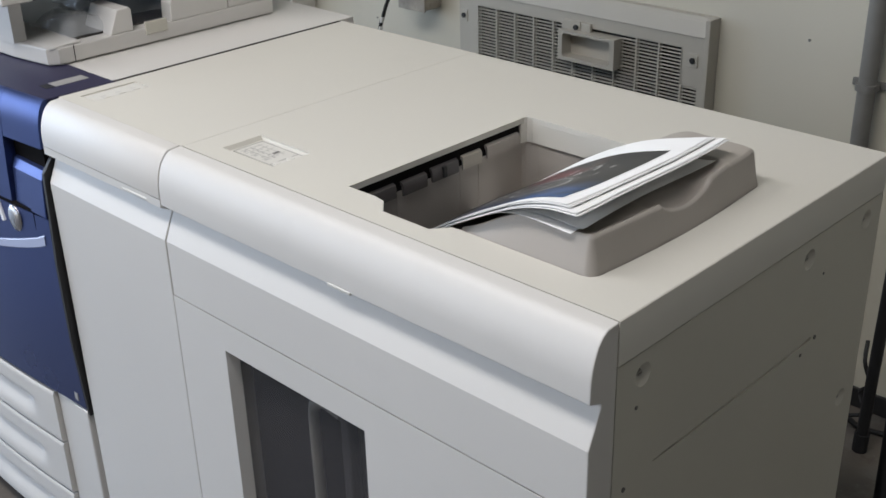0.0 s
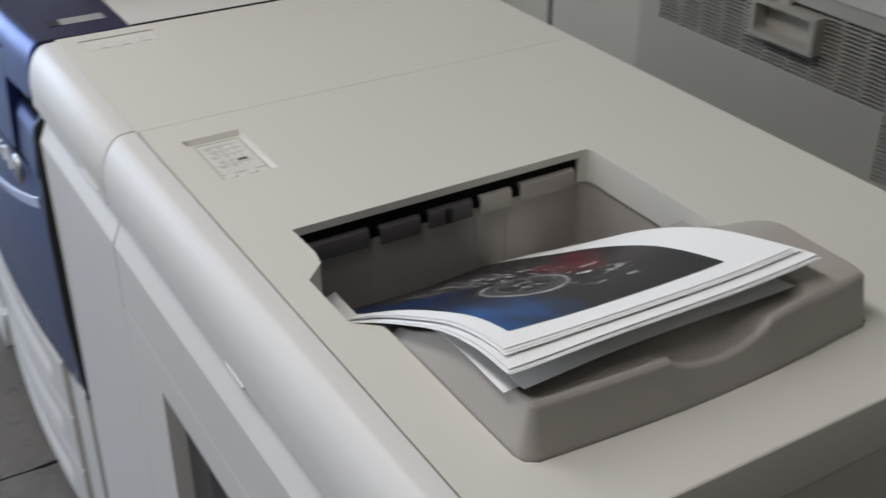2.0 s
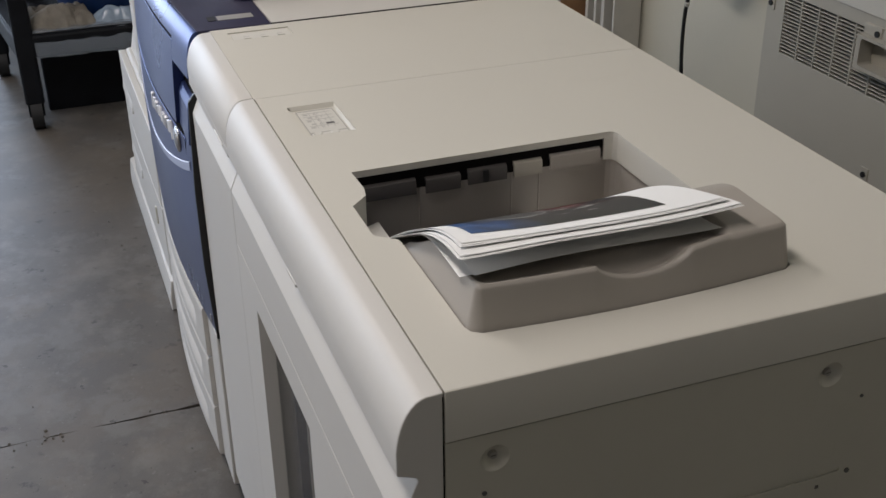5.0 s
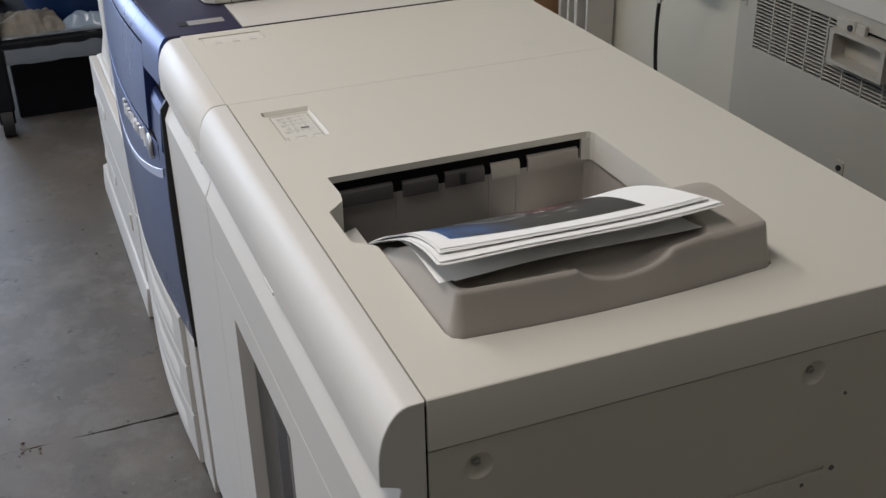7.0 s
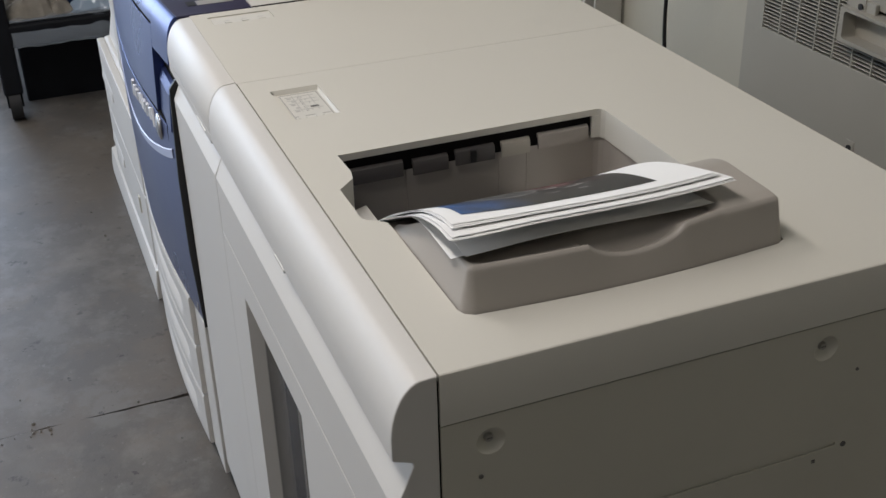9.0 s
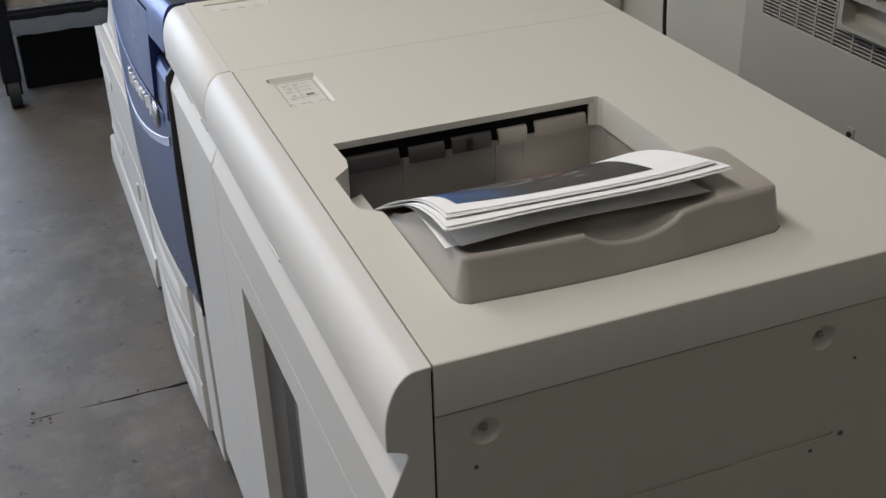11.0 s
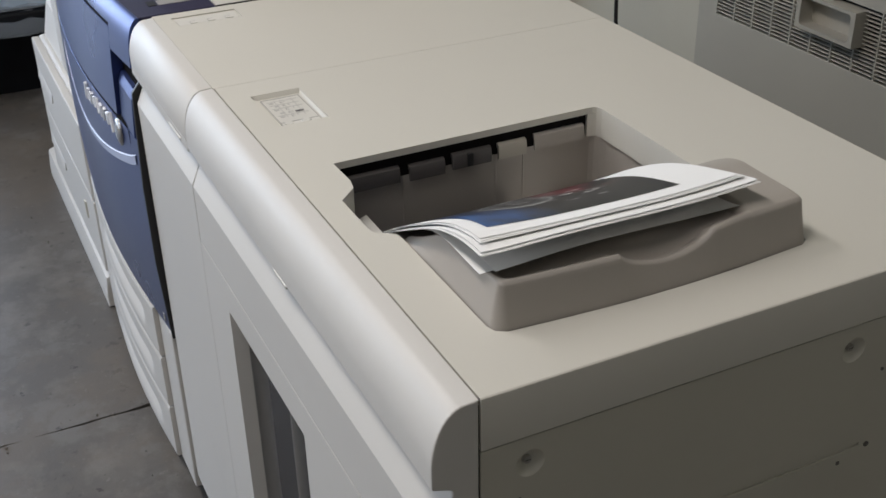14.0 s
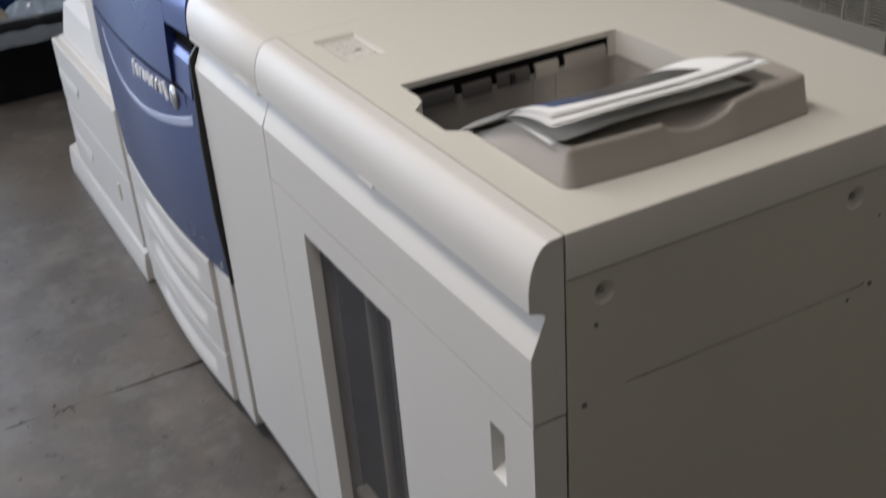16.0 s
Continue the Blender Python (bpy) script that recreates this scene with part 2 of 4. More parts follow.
    c = mixed(times(ring(0.45, 0.10, 0.0, 0.30), blot(5.0, 0.40, 0.6, 6.0)), c, (0.006, 0.024, 0.09))
    c = mixed(times(ring(0.60, 0.80, 0.0, 0.34), blot(5.0, 0.42, 0.62, 9.0)), c, (0.16, 0.012, 0.022))
    # engine and frame: bright broken streaks over the middle
    c = mixed(times(ring(0.34, 0.42, 0.0, 0.46, 1.9), streaks(9, 60, 0.55, 0.62, 2.0, 0.12)), c, (0.55, 0.53, 0.52))
    c = mixed(times(ring(0.52, 0.52, 0.0, 0.34, 1.6), streaks(16, 46, 0.57, 0.63, 8.0, -0.25)), c, (0.62, 0.58, 0.55))
    # front wheel, its rim and a disc, the fork and lights by it
    c = mixed(ring(0.72, 0.40, 0.150, 0.052), c, (0.055, 0.055, 0.058))
    c = mixed(times(ring(0.72, 0.40, 0.168, 0.014), blot(9.0, 0.40, 0.55, 3.0)), c, (0.34, 0.34, 0.34))
    c = mixed(times(ring(0.72, 0.40, 0.108, 0.010), blot(8.0, 0.42, 0.58, 7.0)), c, (0.12, 0.12, 0.12))
    c = mixed(times(ring(0.72, 0.40, 0.0, 0.10), streaks(30, 30, 0.52, 0.60, 3.0, 0.7)), c, (0.30, 0.30, 0.30))
    c = mixed(times(ring(0.78, 0.66, 0.0, 0.26, 1.5), streaks(30, 9, 0.58, 0.64, 5.0, 0.5)), c, (0.66, 0.64, 0.62))
    l.new(c, b.inputs["Base Color"])
    return m


PHOTO = picture_material()


# ---------------------------------------------------------------- mesh helpers
def part(name, bm, mat, parent=None, label="", smooth=False, kind=""):
    me = bpy.data.meshes.new(name)
    bmesh.ops.recalc_face_normals(bm, faces=bm.faces)
    bm.to_mesh(me)
    bm.free()
    me.materials.append(mat)
    if smooth:
        for p in me.polygons:
            p.use_smooth = True
        me.set_sharp_from_angle(angle=radians(38 if smooth is True else smooth))
    ob = new(name, me)
    if parent is not None:
        ob.parent = parent
    if label or kind:
        tagged(ob, label, kind=kind)
    return ob


def thing(name, label, category, group="", kind=""):
    return tagged(new(name), label, category, group, kind)


def box(x0, x1, y0, y1, z0, z1, bevel=0.0, seg=2, bm=None):
    own = bmesh.new()
    bmesh.ops.create_cube(own, size=1)
    bmesh.ops.transform(own, matrix=Matrix.Translation(((x0 + x1) / 2, (y0 + y1) / 2, (z0 + z1) / 2)) @ Matrix.Diagonal((abs(x1 - x0), abs(y1 - y0), abs(z1 - z0), 1)), verts=own.verts)
    if bevel:
        bmesh.ops.bevel(own, geom=list(own.edges), offset=bevel, segments=seg, profile=0.5, affect="EDGES")
    return joined(own, bm)


def joined(own, bm):
    if bm is None:
        return own
    me = bpy.data.meshes.new("join")
    own.to_mesh(me)
    own.free()
    bm.from_mesh(me)
    bpy.data.meshes.remove(me)
    return bm


def turned(bm, m):
    bmesh.ops.transform(bm, matrix=m, verts=bm.verts)
    return bm


def prism(outline, axis, a, b, bevel=0.0, bm=None):
    """A closed outline (pairs) drawn out from a to b along an axis: x takes (y, z), y takes (x, z), z takes (x, y)."""
    own = bmesh.new()
    put = {"x": lambda p, v: (v, p[0], p[1]), "y": lambda p, v: (p[0], v, p[1]), "z": lambda p, v: (p[0], p[1], v)}[axis]
    lo = [own.verts.new(put(p, a)) for p in outline]
    hi = [own.verts.new(put(p, b)) for p in outline]
    caps = [own.faces.new(lo), own.faces.new(hi)]
    k = len(outline)
    for i in range(k):
        own.faces.new((lo[i], lo[(i + 1) % k], hi[(i + 1) % k], hi[i]))
    bmesh.ops.recalc_face_normals(own, faces=own.faces)
    if bevel:
        edges = list({e for c in caps for e in c.edges})
        bmesh.ops.bevel(own, geom=edges, offset=bevel, segments=2, profile=0.5, affect="EDGES")
    return joined(own, bm)


def rounded(x0, x1, y0, y1, r, n=6):
    pts = []
    for cx, cy, a in ((x1 - r, y1 - r, 0), (x0 + r, y1 - r, 90), (x0 + r, y0 + r, 180), (x1 - r, y0 + r, 270)):
        for i in range(n + 1):
            t = radians(a + 90 * i / n)
            pts.append((cx + r * math.cos(t), cy + r * math.sin(t)))
    return pts


def plate(outer, holes, z0, z1, lip=0.0):
    """A level plate with openings through it; the openings' upper edges are rounded over by lip."""
    bm = bmesh.new()
    rings = []
    for k, loop in enumerate([outer, *holes]):
        vs = [bm.verts.new((x, y, z1)) for x, y in loop]
        es = [bm.edges.new((vs[i], vs[(i + 1) % len(vs)])) for i in range(len(vs))]
        rings.append((vs, es))
    bmesh.ops.triangle_fill(bm, use_beauty=True, use_dissolve=False, edges=[e for _, es in rings for e in es])
    for vs, _ in rings:
        low = [bm.verts.new((v.co.x, v.co.y, z0)) for v in vs]
        for i in range(len(vs)):
            j = (i + 1) % len(vs)
            bm.faces.new((vs[i], vs[j], low[j], low[i]))
    return bm


def cylinder(p, q, r, n=20, r2=None, bm=None):
    own = bmesh.new()
    p, q = Vector(p), Vector(q)
    bmesh.ops.create_cone(own, cap_ends=True, segments=n, radius1=r, radius2=r if r2 is None else r2, depth=(q - p).length)
    rot = (q - p).to_track_quat("Z", "Y").to_matrix().to_4x4()
    turned(own, Matrix.Translation((p + q) / 2) @ rot)
    return joined(own, bm)


def tube(points, r, n=10, steps=8):
    """A round tube along a smooth line through the points."""
    pts = [Vector(p) for p in points]
    line = []
    for i in range(len(pts) - 1):
        p0, p1, p2, p3 = pts[max(i - 1, 0)], pts[i], pts[i + 1], pts[min(i + 2, len(pts) - 1)]
        for s in range(steps):
            t = s / steps
            line.append(0.5 * ((2 * p1) + (p2 - p0) * t + (2 * p0 - 5 * p1 + 4 * p2 - p3) * t * t + (3 * p1 - p0 - 3 * p2 + p3) * t ** 3))
    line.append(pts[-1])
    bm = bmesh.new()
    last = None
    up = Vector((0.31, 0.2, 0.93))
    for i, p in enumerate(line):
        d = (line[min(i + 1, len(line) - 1)] - line[max(i - 1, 0)]).normalized()
        u = d.cross(up).normalized()
        v = d.cross(u)
        ringv = [bm.verts.new(p + r * (math.cos(a) * u + math.sin(a) * v)) for a in (2 * math.pi * k / n for k in range(n))]
        if last:
            for k in range(n):
                bm.faces.new((last[k], last[(k + 1) % n], ringv[(k + 1) % n], ringv[k]))
        else:
            bm.faces.new(ringv)
        last = ringv
    bm.faces.new(last)
    return bm


def sheet(xs, ys, height, thick=0.0):
    """A level-of-height surface z = height(x, y) over the lines xs and ys, with a thickness below where given."""
    bm = bmesh.new()
    top = [[bm.verts.new((x, y, height(x, y))) for y in ys] for x in xs]
    for i in range(len(xs) - 1):
        for j in range(len(ys) - 1):
            bm.faces.new((top[i][j], top[i + 1][j], top[i + 1][j + 1], top[i][j + 1]))
    if thick:
        low = [[bm.verts.new(v.co - Vector((0, 0, thick))) for v in row] for row in top]
        for i in range(len(xs) - 1):
            for j in range(len(ys) - 1):
                bm.faces.new((low[i][j + 1], low[i + 1][j + 1], low[i + 1][j], low[i][j]))
        rim = [(i, 0) for i in range(len(xs))] + [(len(xs) - 1, j) for j in range(1, len(ys))] + [(i, len(ys) - 1) for i in range(len(xs) - 2, -1, -1)] + [(0, j) for j in range(len(ys) - 2, 0, -1)]
        for k in range(len(rim)):
            (a, b), (c, d) = rim[k], rim[(k + 1) % len(rim)]
            bm.faces.new((top[a][b], low[a][b], low[c][d], top[c][d]))
    return bm


def smooth01(v):
    v = min(1.0, max(0.0, v))
    return v * v * (3 - 2 * v)


def spread(a, b, n):
    return [a + (b - a) * i / (n - 1) for i in range(n)]


TOP = 1.03      # the machine's top
FRONT = -0.048  # its front plane
BACK = 0.657
SEAM1, SEAM2 = -0.821, -1.194   # stacker | interface module | printer
WALL_Y = 1.62
GROUND = -0.045

# ---------------------------------------------------------------- room
def ragged_slab(x0, x1, y0, y1, left, right, seed):
    rnd = random.Random(seed)
    n = 220
    def edge(x, rough):
        out, drift = [], 0.0
        for i in range(n + 1):
            drift = 0.8 * drift + rnd.uniform(-0.004, 0.004)
            out.append((x + (drift if rough else 0), y0 + (y1 - y0) * i / n))
        return out
    a, b = edge(x0, left), edge(x1, right)
    bm = bmesh.new()
    va, vb = [[bm.verts.new((x, y, GROUND)) for x, y in e] for e in (a, b)]
    la, lb = [[bm.verts.new((x, y, GROUND - 0.02)) for x, y in e] for e in (a, b)]
    for i in range(n):
        bm.faces.new((va[i], vb[i], vb[i + 1], va[i + 1]))
        bm.faces.new((va[i + 1], la[i + 1], la[i], va[i]))
        bm.faces.new((vb[i], lb[i], lb[i + 1], vb[i + 1]))
    return bm


floor = part("floor", box(-8.2, 4.2, -5.2, 1.82, -0.20, GROUND - 0.014), material("joint_dirt", (0.05, 0.046, 0.04), 0.95, vary=0.2, scale=30))
tagged(floor, "worn grey concrete floor with a ragged joint", "floor", kind="structure")
part("slab", ragged_slab(-1.601, 4.2, -5.2, 1.82, True, False, 3), CONCRETE, floor)
part("slab", ragged_slab(-8.2, -1.609, -5.2, 1.82, False, True, 8), CONCRETE, floor)


def wall_with_door(name, along, place, thick, lo, hi, d0, d1, dtop, label, height=3.4):
    """A wall along x or y with one door opening that reaches the floor."""
    bm = bmesh.new()
    for a, b, z0, z1 in ((lo, d0, GROUND, height), (d1, hi, GROUND, height), (d0, d1, dtop, height)):
        if along == "x":
            box(a, b, place, place + thick, z0, z1, bm=bm)
        else:
            box(place, place + thick, a, b, z0, z1, bm=bm)
    return tagged(part(name, bm, DULL), label, "wall", kind="structure")


chips = random.Random(12)
rubble = bmesh.new()
for i in range(46):
    cx, cy = -1.605 + chips.uniform(-0.03, 0.03) if i < 30 else chips.uniform(-2.9, -1.2), chips.uniform(-0.95, -0.12)
    own = bmesh.new()
    bmesh.ops.create_icosphere(own, subdivisions=1, radius=chips.uniform(0.002, 0.0055))
    for v in own.verts:
        v.co *= chips.uniform(0.7, 1.2)
    turned(own, pose(cx, cy, GROUND + 0.001, 0, 0, chips.uniform(0, 360)))
    joined(own, rubble)
tagged(part("floor_grit", rubble, CONCRETE), "loose concrete grit along the floor joint", "grit", kind="stuff")
tagged(part("wall_north", box(-8.2, 4.2, WALL_Y, WALL_Y + 0.2, GROUND, 3.4), WALL), "off-white painted wall with scuffs and nail marks", "wall", kind="structure")
# Unseen end wall, set close and pale so its bounce lifts the side panel.
tagged(part("wall_east", box(4.0, 4.2, -5.0, WALL_Y, GROUND, 3.4), DULL), "unseen plain end wall that bounces light at the stacker", "wall", kind="structure")
wall_with_door("wall_south", "x", -5.2, 0.2, -8.2, 4.2, -7.4, 0.0, 3.2, "painted wall with a wide open doorway")
wall_with_door("wall_west", "y", -8.2, 0.2, -5.0, WALL_Y, -4.1, -0.5, 3.15, "painted end wall with an open roller doorway")
tagged(part("ceiling", box(-8.2, 4.2, -5.2, WALL_Y + 0.2, 3.4, 3.55), CEIL), "plain off-white ceiling", "ceiling", kind="structure")
tagged(part("baseboard", box(-8.0, 4.0, WALL_Y - 0.012, WALL_Y - 0.0005, GROUND, GROUND + 0.055, 0.003), BLACK), "black rubber baseboard along the wall", "baseboard", kind="structure")


# ---------------------------------------------------------------- machine fronts
def roll_profile():
    """The rounded shoulder, the finger groove under it and the sloping strip below, as (y, z)."""
    pts = [(-0.001, TOP), (-0.018, TOP - 0.001)]
    for i in range(1, 10):
        a = radians(90 * i / 9)
        pts.append((-0.018 - 0.030 * (0.86 * math.sin(a) + 0.14 * i / 9), TOP - 0.001 - 0.058 * (0.86 * (1 - math.cos(a)) + 0.14 * i / 9)))
    pts += [(-0.048, 0.947), (-0.0465, 0.945), (-0.034, 0.9405), (-0.0285, 0.938), (-0.0275, 0.936), (-0.0275, 0.933), (-0.048, 0.8845)]
    return pts


def front_cap(x0, x1, z_end):
    outline = roll_profile() + [(FRONT, z_end), (-0.001, z_end)]
    return prism(outline, "x", x0, x1, 0.0015)


# ---------------------------------------------------------------- stacker
stacker = thing("paper_stacker", "cream plastic floor-standing paper stacker with rounded front shoulder", "stacker")
part("body", box(SEAM1 + 0.004, -0.014, 0.004, BACK - 0.004, 0.05, 0.885), DARK, stacker)
well_wall = bmesh.new()
box(SEAM1 + 0.004, -0.522, 0.004, BACK - 0.004, 0.885, 0.99, bm=well_wall)
box(-0.522, -0.014, 0.458, BACK - 0.004, 0.885, 0.99, bm=well_wall)
box(-0.066, -0.014, 0.004, 0.458, 0.885, 0.99, bm=well_wall)
box(-0.522, -0.072, 0.004, 0.022, 0.885, 0.99, bm=well_wall)
part("inner_frame", well_wall, DARK, stacker)

TX0, TX1, TY0, TY1 = -0.335, -0.0832, 0.0598, 0.4412


def tray_bow(y):
    """How far the tray's end swells out in plan."""
    return 0.0105 * math.sin(math.pi * min(1.0, max(0.0, (y - TY0) / (TY1 - TY0))))


opening = [(-0.506, 0.437), (-0.506, 0.061), (-0.452, 0.062), (-0.432, 0.058), (-0.408, 0.034), (-0.323, 0.034), (-0.303, 0.0588), (-0.0990, 0.0588), (-0.0880, 0.0622), *[(TX1 + 0.0007 + tray_bow(0.072 + 0.356 * k / 16), 0.072 + 0.356 * k / 16) for k in range(17)], (-0.0880, 0.4385), (-0.0980, 0.4422), (-0.29, 0.4445), (-0.494, 0.4445), (-0.5030, 0.4420)]
label_hole = [(-0.767, 0.0375), (-0.647, 0.0375), (-0.647, 0.1095), (-0.767, 0.1095)]
lid = part("lid", plate([(SEAM1 + 0.0004, 0.0012), (-0.002, 0.0012), (-0.002, BACK), (SEAM1 + 0.0004, BACK)], [opening, label_hole], 1.0205, TOP), LID, stacker)
part("lid_edge", prism([(-0.0022, TOP - 0.00005), (-0.0006, TOP - 0.0008), (0.0, TOP - 0.0025), (0.0, 0.972), (-0.004, 0.972), (-0.004, TOP - 0.001)], "y", 0.0012, BACK), LID, stacker, smooth=True)
lip = bmesh.new()
box(-0.494, -0.29, 0.4447, 0.4485, 0.988, 1.0203, bm=lip)
prism([(-0.5062, 0.4300), (-0.5030, 0.4420), (-0.494, 0.4447), (-0.494, 0.4485), (-0.510, 0.4485), (-0.512, 0.4300)], "z", 0.988, 1.0203, bm=lip)
part("opening_lip", lip, LID, stacker)
front_lip = bmesh.new()
prism([(-0.5062, 0.0608), (-0.452, 0.0618), (-0.432, 0.0578), (-0.408, 0.0338), (-0.323, 0.0338), (-0.3035, 0.0585), (-0.300, 0.0560), (-0.321, 0.0300), (-0.411, 0.0300), (-0.435, 0.0540), (-0.5062, 0.0560)], "z", 0.985, 1.0203, bm=front_lip)
part("opening_lip", front_lip, LID, stacker)
part("finger_scoop", prism([(-0.415, 0.034), (-0.318, 0.034), (-0.304, 0.066), (-0.32, 0.075), (-0.44, 0.075), (-0.432, 0.058)], "z", 0.979, 0.986), CREAM, stacker)
part("front_shoulder", front_cap(SEAM1 - 0.004, 0.0, 0.7910), CREAM, stacker, "rounded cream front cover with a finger groove", smooth=17)
part("seam_filler", box(SEAM1 + 0.004, -0.003, -0.018, 0.001, 0.783, 0.93), DARK, stacker)


def stacker_door():
    door = tagged(part("door", bmesh.new(), CREAM, stacker), "tall cream door with a smoked window")
    x0, x1, z0, z1 = SEAM1 - 0.005, -0.0008, 0.02, 0.7885
    wx0, wx1, wz0, wz1 = -0.697, -0.378, 0.10, 0.737
    hx0, hx1, hz0, hz1 = -0.102, -0.068, 0.652, 0.735
    bm = plate([(x0, z0), (x1, z0), (x1, z1), (x0, z1)], [[(wx0, wz0), (wx1, wz0), (wx1, wz1), (wx0, wz1)], [(hx0, hz0), (hx1, hz0), (hx1, hz1), (hx0, hz1)]], 0.002, -FRONT)
    turned(bm, Matrix(((1, 0, 0, 0), (0, 0, -1, 0), (0, 1, 0, 0), (0, 0, 0, 1))))
    bm.to_mesh(door.data)
    bm.free()
    own = bmesh.new()
    a = [(wx0, FRONT, wz0), (wx1, FRONT, wz0), (wx1, FRONT, wz1), (wx0, FRONT, wz1)]
    m = 0.006
    b = [(wx0 + m, -0.026, wz0 + 0.020), (wx1 - 0.008, -0.026, wz0 + 0.020), (wx1 - 0.008, -0.026, wz1 - 0.024), (wx0 + m, -0.026, wz1 - 0.024)]
    va, vb = [own.verts.new(p) for p in a], [own.verts.new(p) for p in b]
    for i in range(4):
        own.faces.new((va[i], va[(i + 1) % 4], vb[(i + 1) % 4], vb[i]))
    part("window_surround", own, CREAM, door)
    part("window_pane", box(wx0 + m - 0.001, wx1 - 0.007, -0.0275, -0.0265, wz0 + 0.019, wz1 - 0.023), SMOKED, door, "smoked plastic window pane").visible_shadow = False
    pocket = bmesh.new()
    f = [(hx0, FRONT, hz0), (hx1, FRONT, hz0), (hx1, FRONT, hz1), (hx0, FRONT, hz1)]
    g = [(hx0 + 0.003, -0.026, hz0 + 0.018), (hx1 - 0.003, -0.026, hz0 + 0.018), (hx1 - 0.003, -0.026, hz1 - 0.003), (hx0 + 0.003, -0.026, hz1 - 0.003)]
    vf, vg = [pocket.verts.new(p) for p in f], [pocket.verts.new(p) for p in g]
    for i in range(4):
        pocket.faces.new((vf[i], vf[(i + 1) % 4], vg[(i + 1) % 4], vg[i]))
    pocket.faces.new(vg)
    part("pull_recess", pocket, CREAM, door)


stacker_door()
part("window_interior", box(-0.70, -0.36, 0.006, 0.008, 0.05, 0.77), material("grey_interior", (0.13, 0.12, 0.125), 0.6), stacker)
part("guide_rod", tube([(-0.535, -0.010, 0.06), (-0.535, -0.010, 0.40), (-0.537, -0.010, 0.66), (-0.530, -0.010, 0.692), (-0.510, -0.010, 0.705), (-0.47, -0.010, 0.700)], 0.009), FLAP, stacker, "pale bent guide rod behind the window", smooth=True)
part("lift_plate", box(-0.69, -0.385, -0.020, 0.004, 0.165, 0.180, 0.002), FLAP, stacker, "pale lift plate behind the window")
part("inner_rail", box(-0.470, -0.452, -0.016, 0.004, 0.06, 0.72, 0.003), SHADE_GREY, stacker)
# Small pale bar along the lower edge of the shoulder.
part("white_bar", box(-0.434, -0.389, -0.0492, -0.044, 0.9425, 0.9475, 0.0012), DECAL, stacker, "small white bar under the shoulder edge")
part("plinth", box(SEAM1 + 0.02, -0.02, 0.0, BACK - 0.02, GROUND, 0.05), BLACK, stacker)


def side_panel():
    slot = [(0.083, 0.8003), (0.16, 0.7975), (0.45, 0.7965), (0.478, 0.7985), (0.478, 0.8030), (0.45, 0.8052), (0.16, 0.8040), (0.083, 0.8013)]
    cups = ((0.0525, 0.939), (0.4425, 0.939), (0.611, 0.941), (0.612, 0.634))
    rims = [[(y + 0.0155 * math.cos(2 * math.pi * k / 28), z + 0.0155 * math.sin(2 * math.pi * k / 28)) for k in range(28)] for y, z in cups]
    bm = plate([(0.0012, 0.02), (BACK, 0.02), (BACK, 0.9702), (0.0012, 0.9702)], [slot] + rims, -0.0035, -0.0008)
    turned(bm, Matrix(((0, 0, 1, 0), (1, 0, 0, 0), (0, 1, 0, 0), (0, 0, 0, 1))))
    ob = part("side_panel", bm, SIDE, stacker, "cream sheet-metal side panel with screws")
    part("slot_backing", box(-0.0039, -0.0034, 0.06, 0.50, 0.79, 0.81), SIDE, ob)
    for y, z in cups:
        dish = bmesh.new()
        prof = [(0.000, -0.0085), (0.0055, -0.0085), (0.0075, -0.0078), (0.0145, -0.0016), (0.0152, -0.0010), (0.0157, -0.0008)]
        rings = []
        for r, d in prof[1:]:
            rings.append([dish.verts.new((d, y + r * math.cos(2 * math.pi * k / 28), z + r * math.sin(2 * math.pi * k / 28))) for k in range(28)])
        for q, w in zip(rings, rings[1:]):
            for k in range(28):
                dish.faces.new((q[k], q[(k + 1) % 28], w[(k + 1) % 28], w[k]))
        dish.faces.new(rings[0])
        d = part("screw_dish", dish, SIDE, ob, smooth=True)
        head = part("screw", cylinder((-0.0085, y, z), (-0.0050, y, z), 0.0050, 16, 0.0040), SCREW, ob, "small steel screw")
        part("screw_slot", box(-0.0051, -0.0047, y - 0.0028, y + 0.0028, z - 0.0005, z + 0.0005), INK, head)
    for y, z, r in ((0.0415, 0.899, 0.0026), (0.024, 0.792, 0.0035), (0.489, 0.797, 0.0035), (0.49, 0.90, 0.002)):
        part("screw", cylinder((-0.003, y, z), (0.0004, y, z), r, 12), INK, ob, "small dark screw")
    part("rear_screw_plate", box(-0.003, 0.0006, 0.448, 0.452, 0.782, 0.786), INK, ob)


side_panel()


# the label in its recess
def control_label(owner, x0, x1, y0, y1, depth, bars):
    lab = part("instruction_label", box(x0, x1, y0, y1, TOP - depth - 0.0008, TOP - depth), DECAL, owner, "pale instruction label with printed symbols")
    for bx0, bx1, by0, by1, mat in bars:
        part("printed_mark", box(bx0, bx1, by0, by1, TOP - depth, TOP - depth + 0.0003), mat, lab)
    return lab


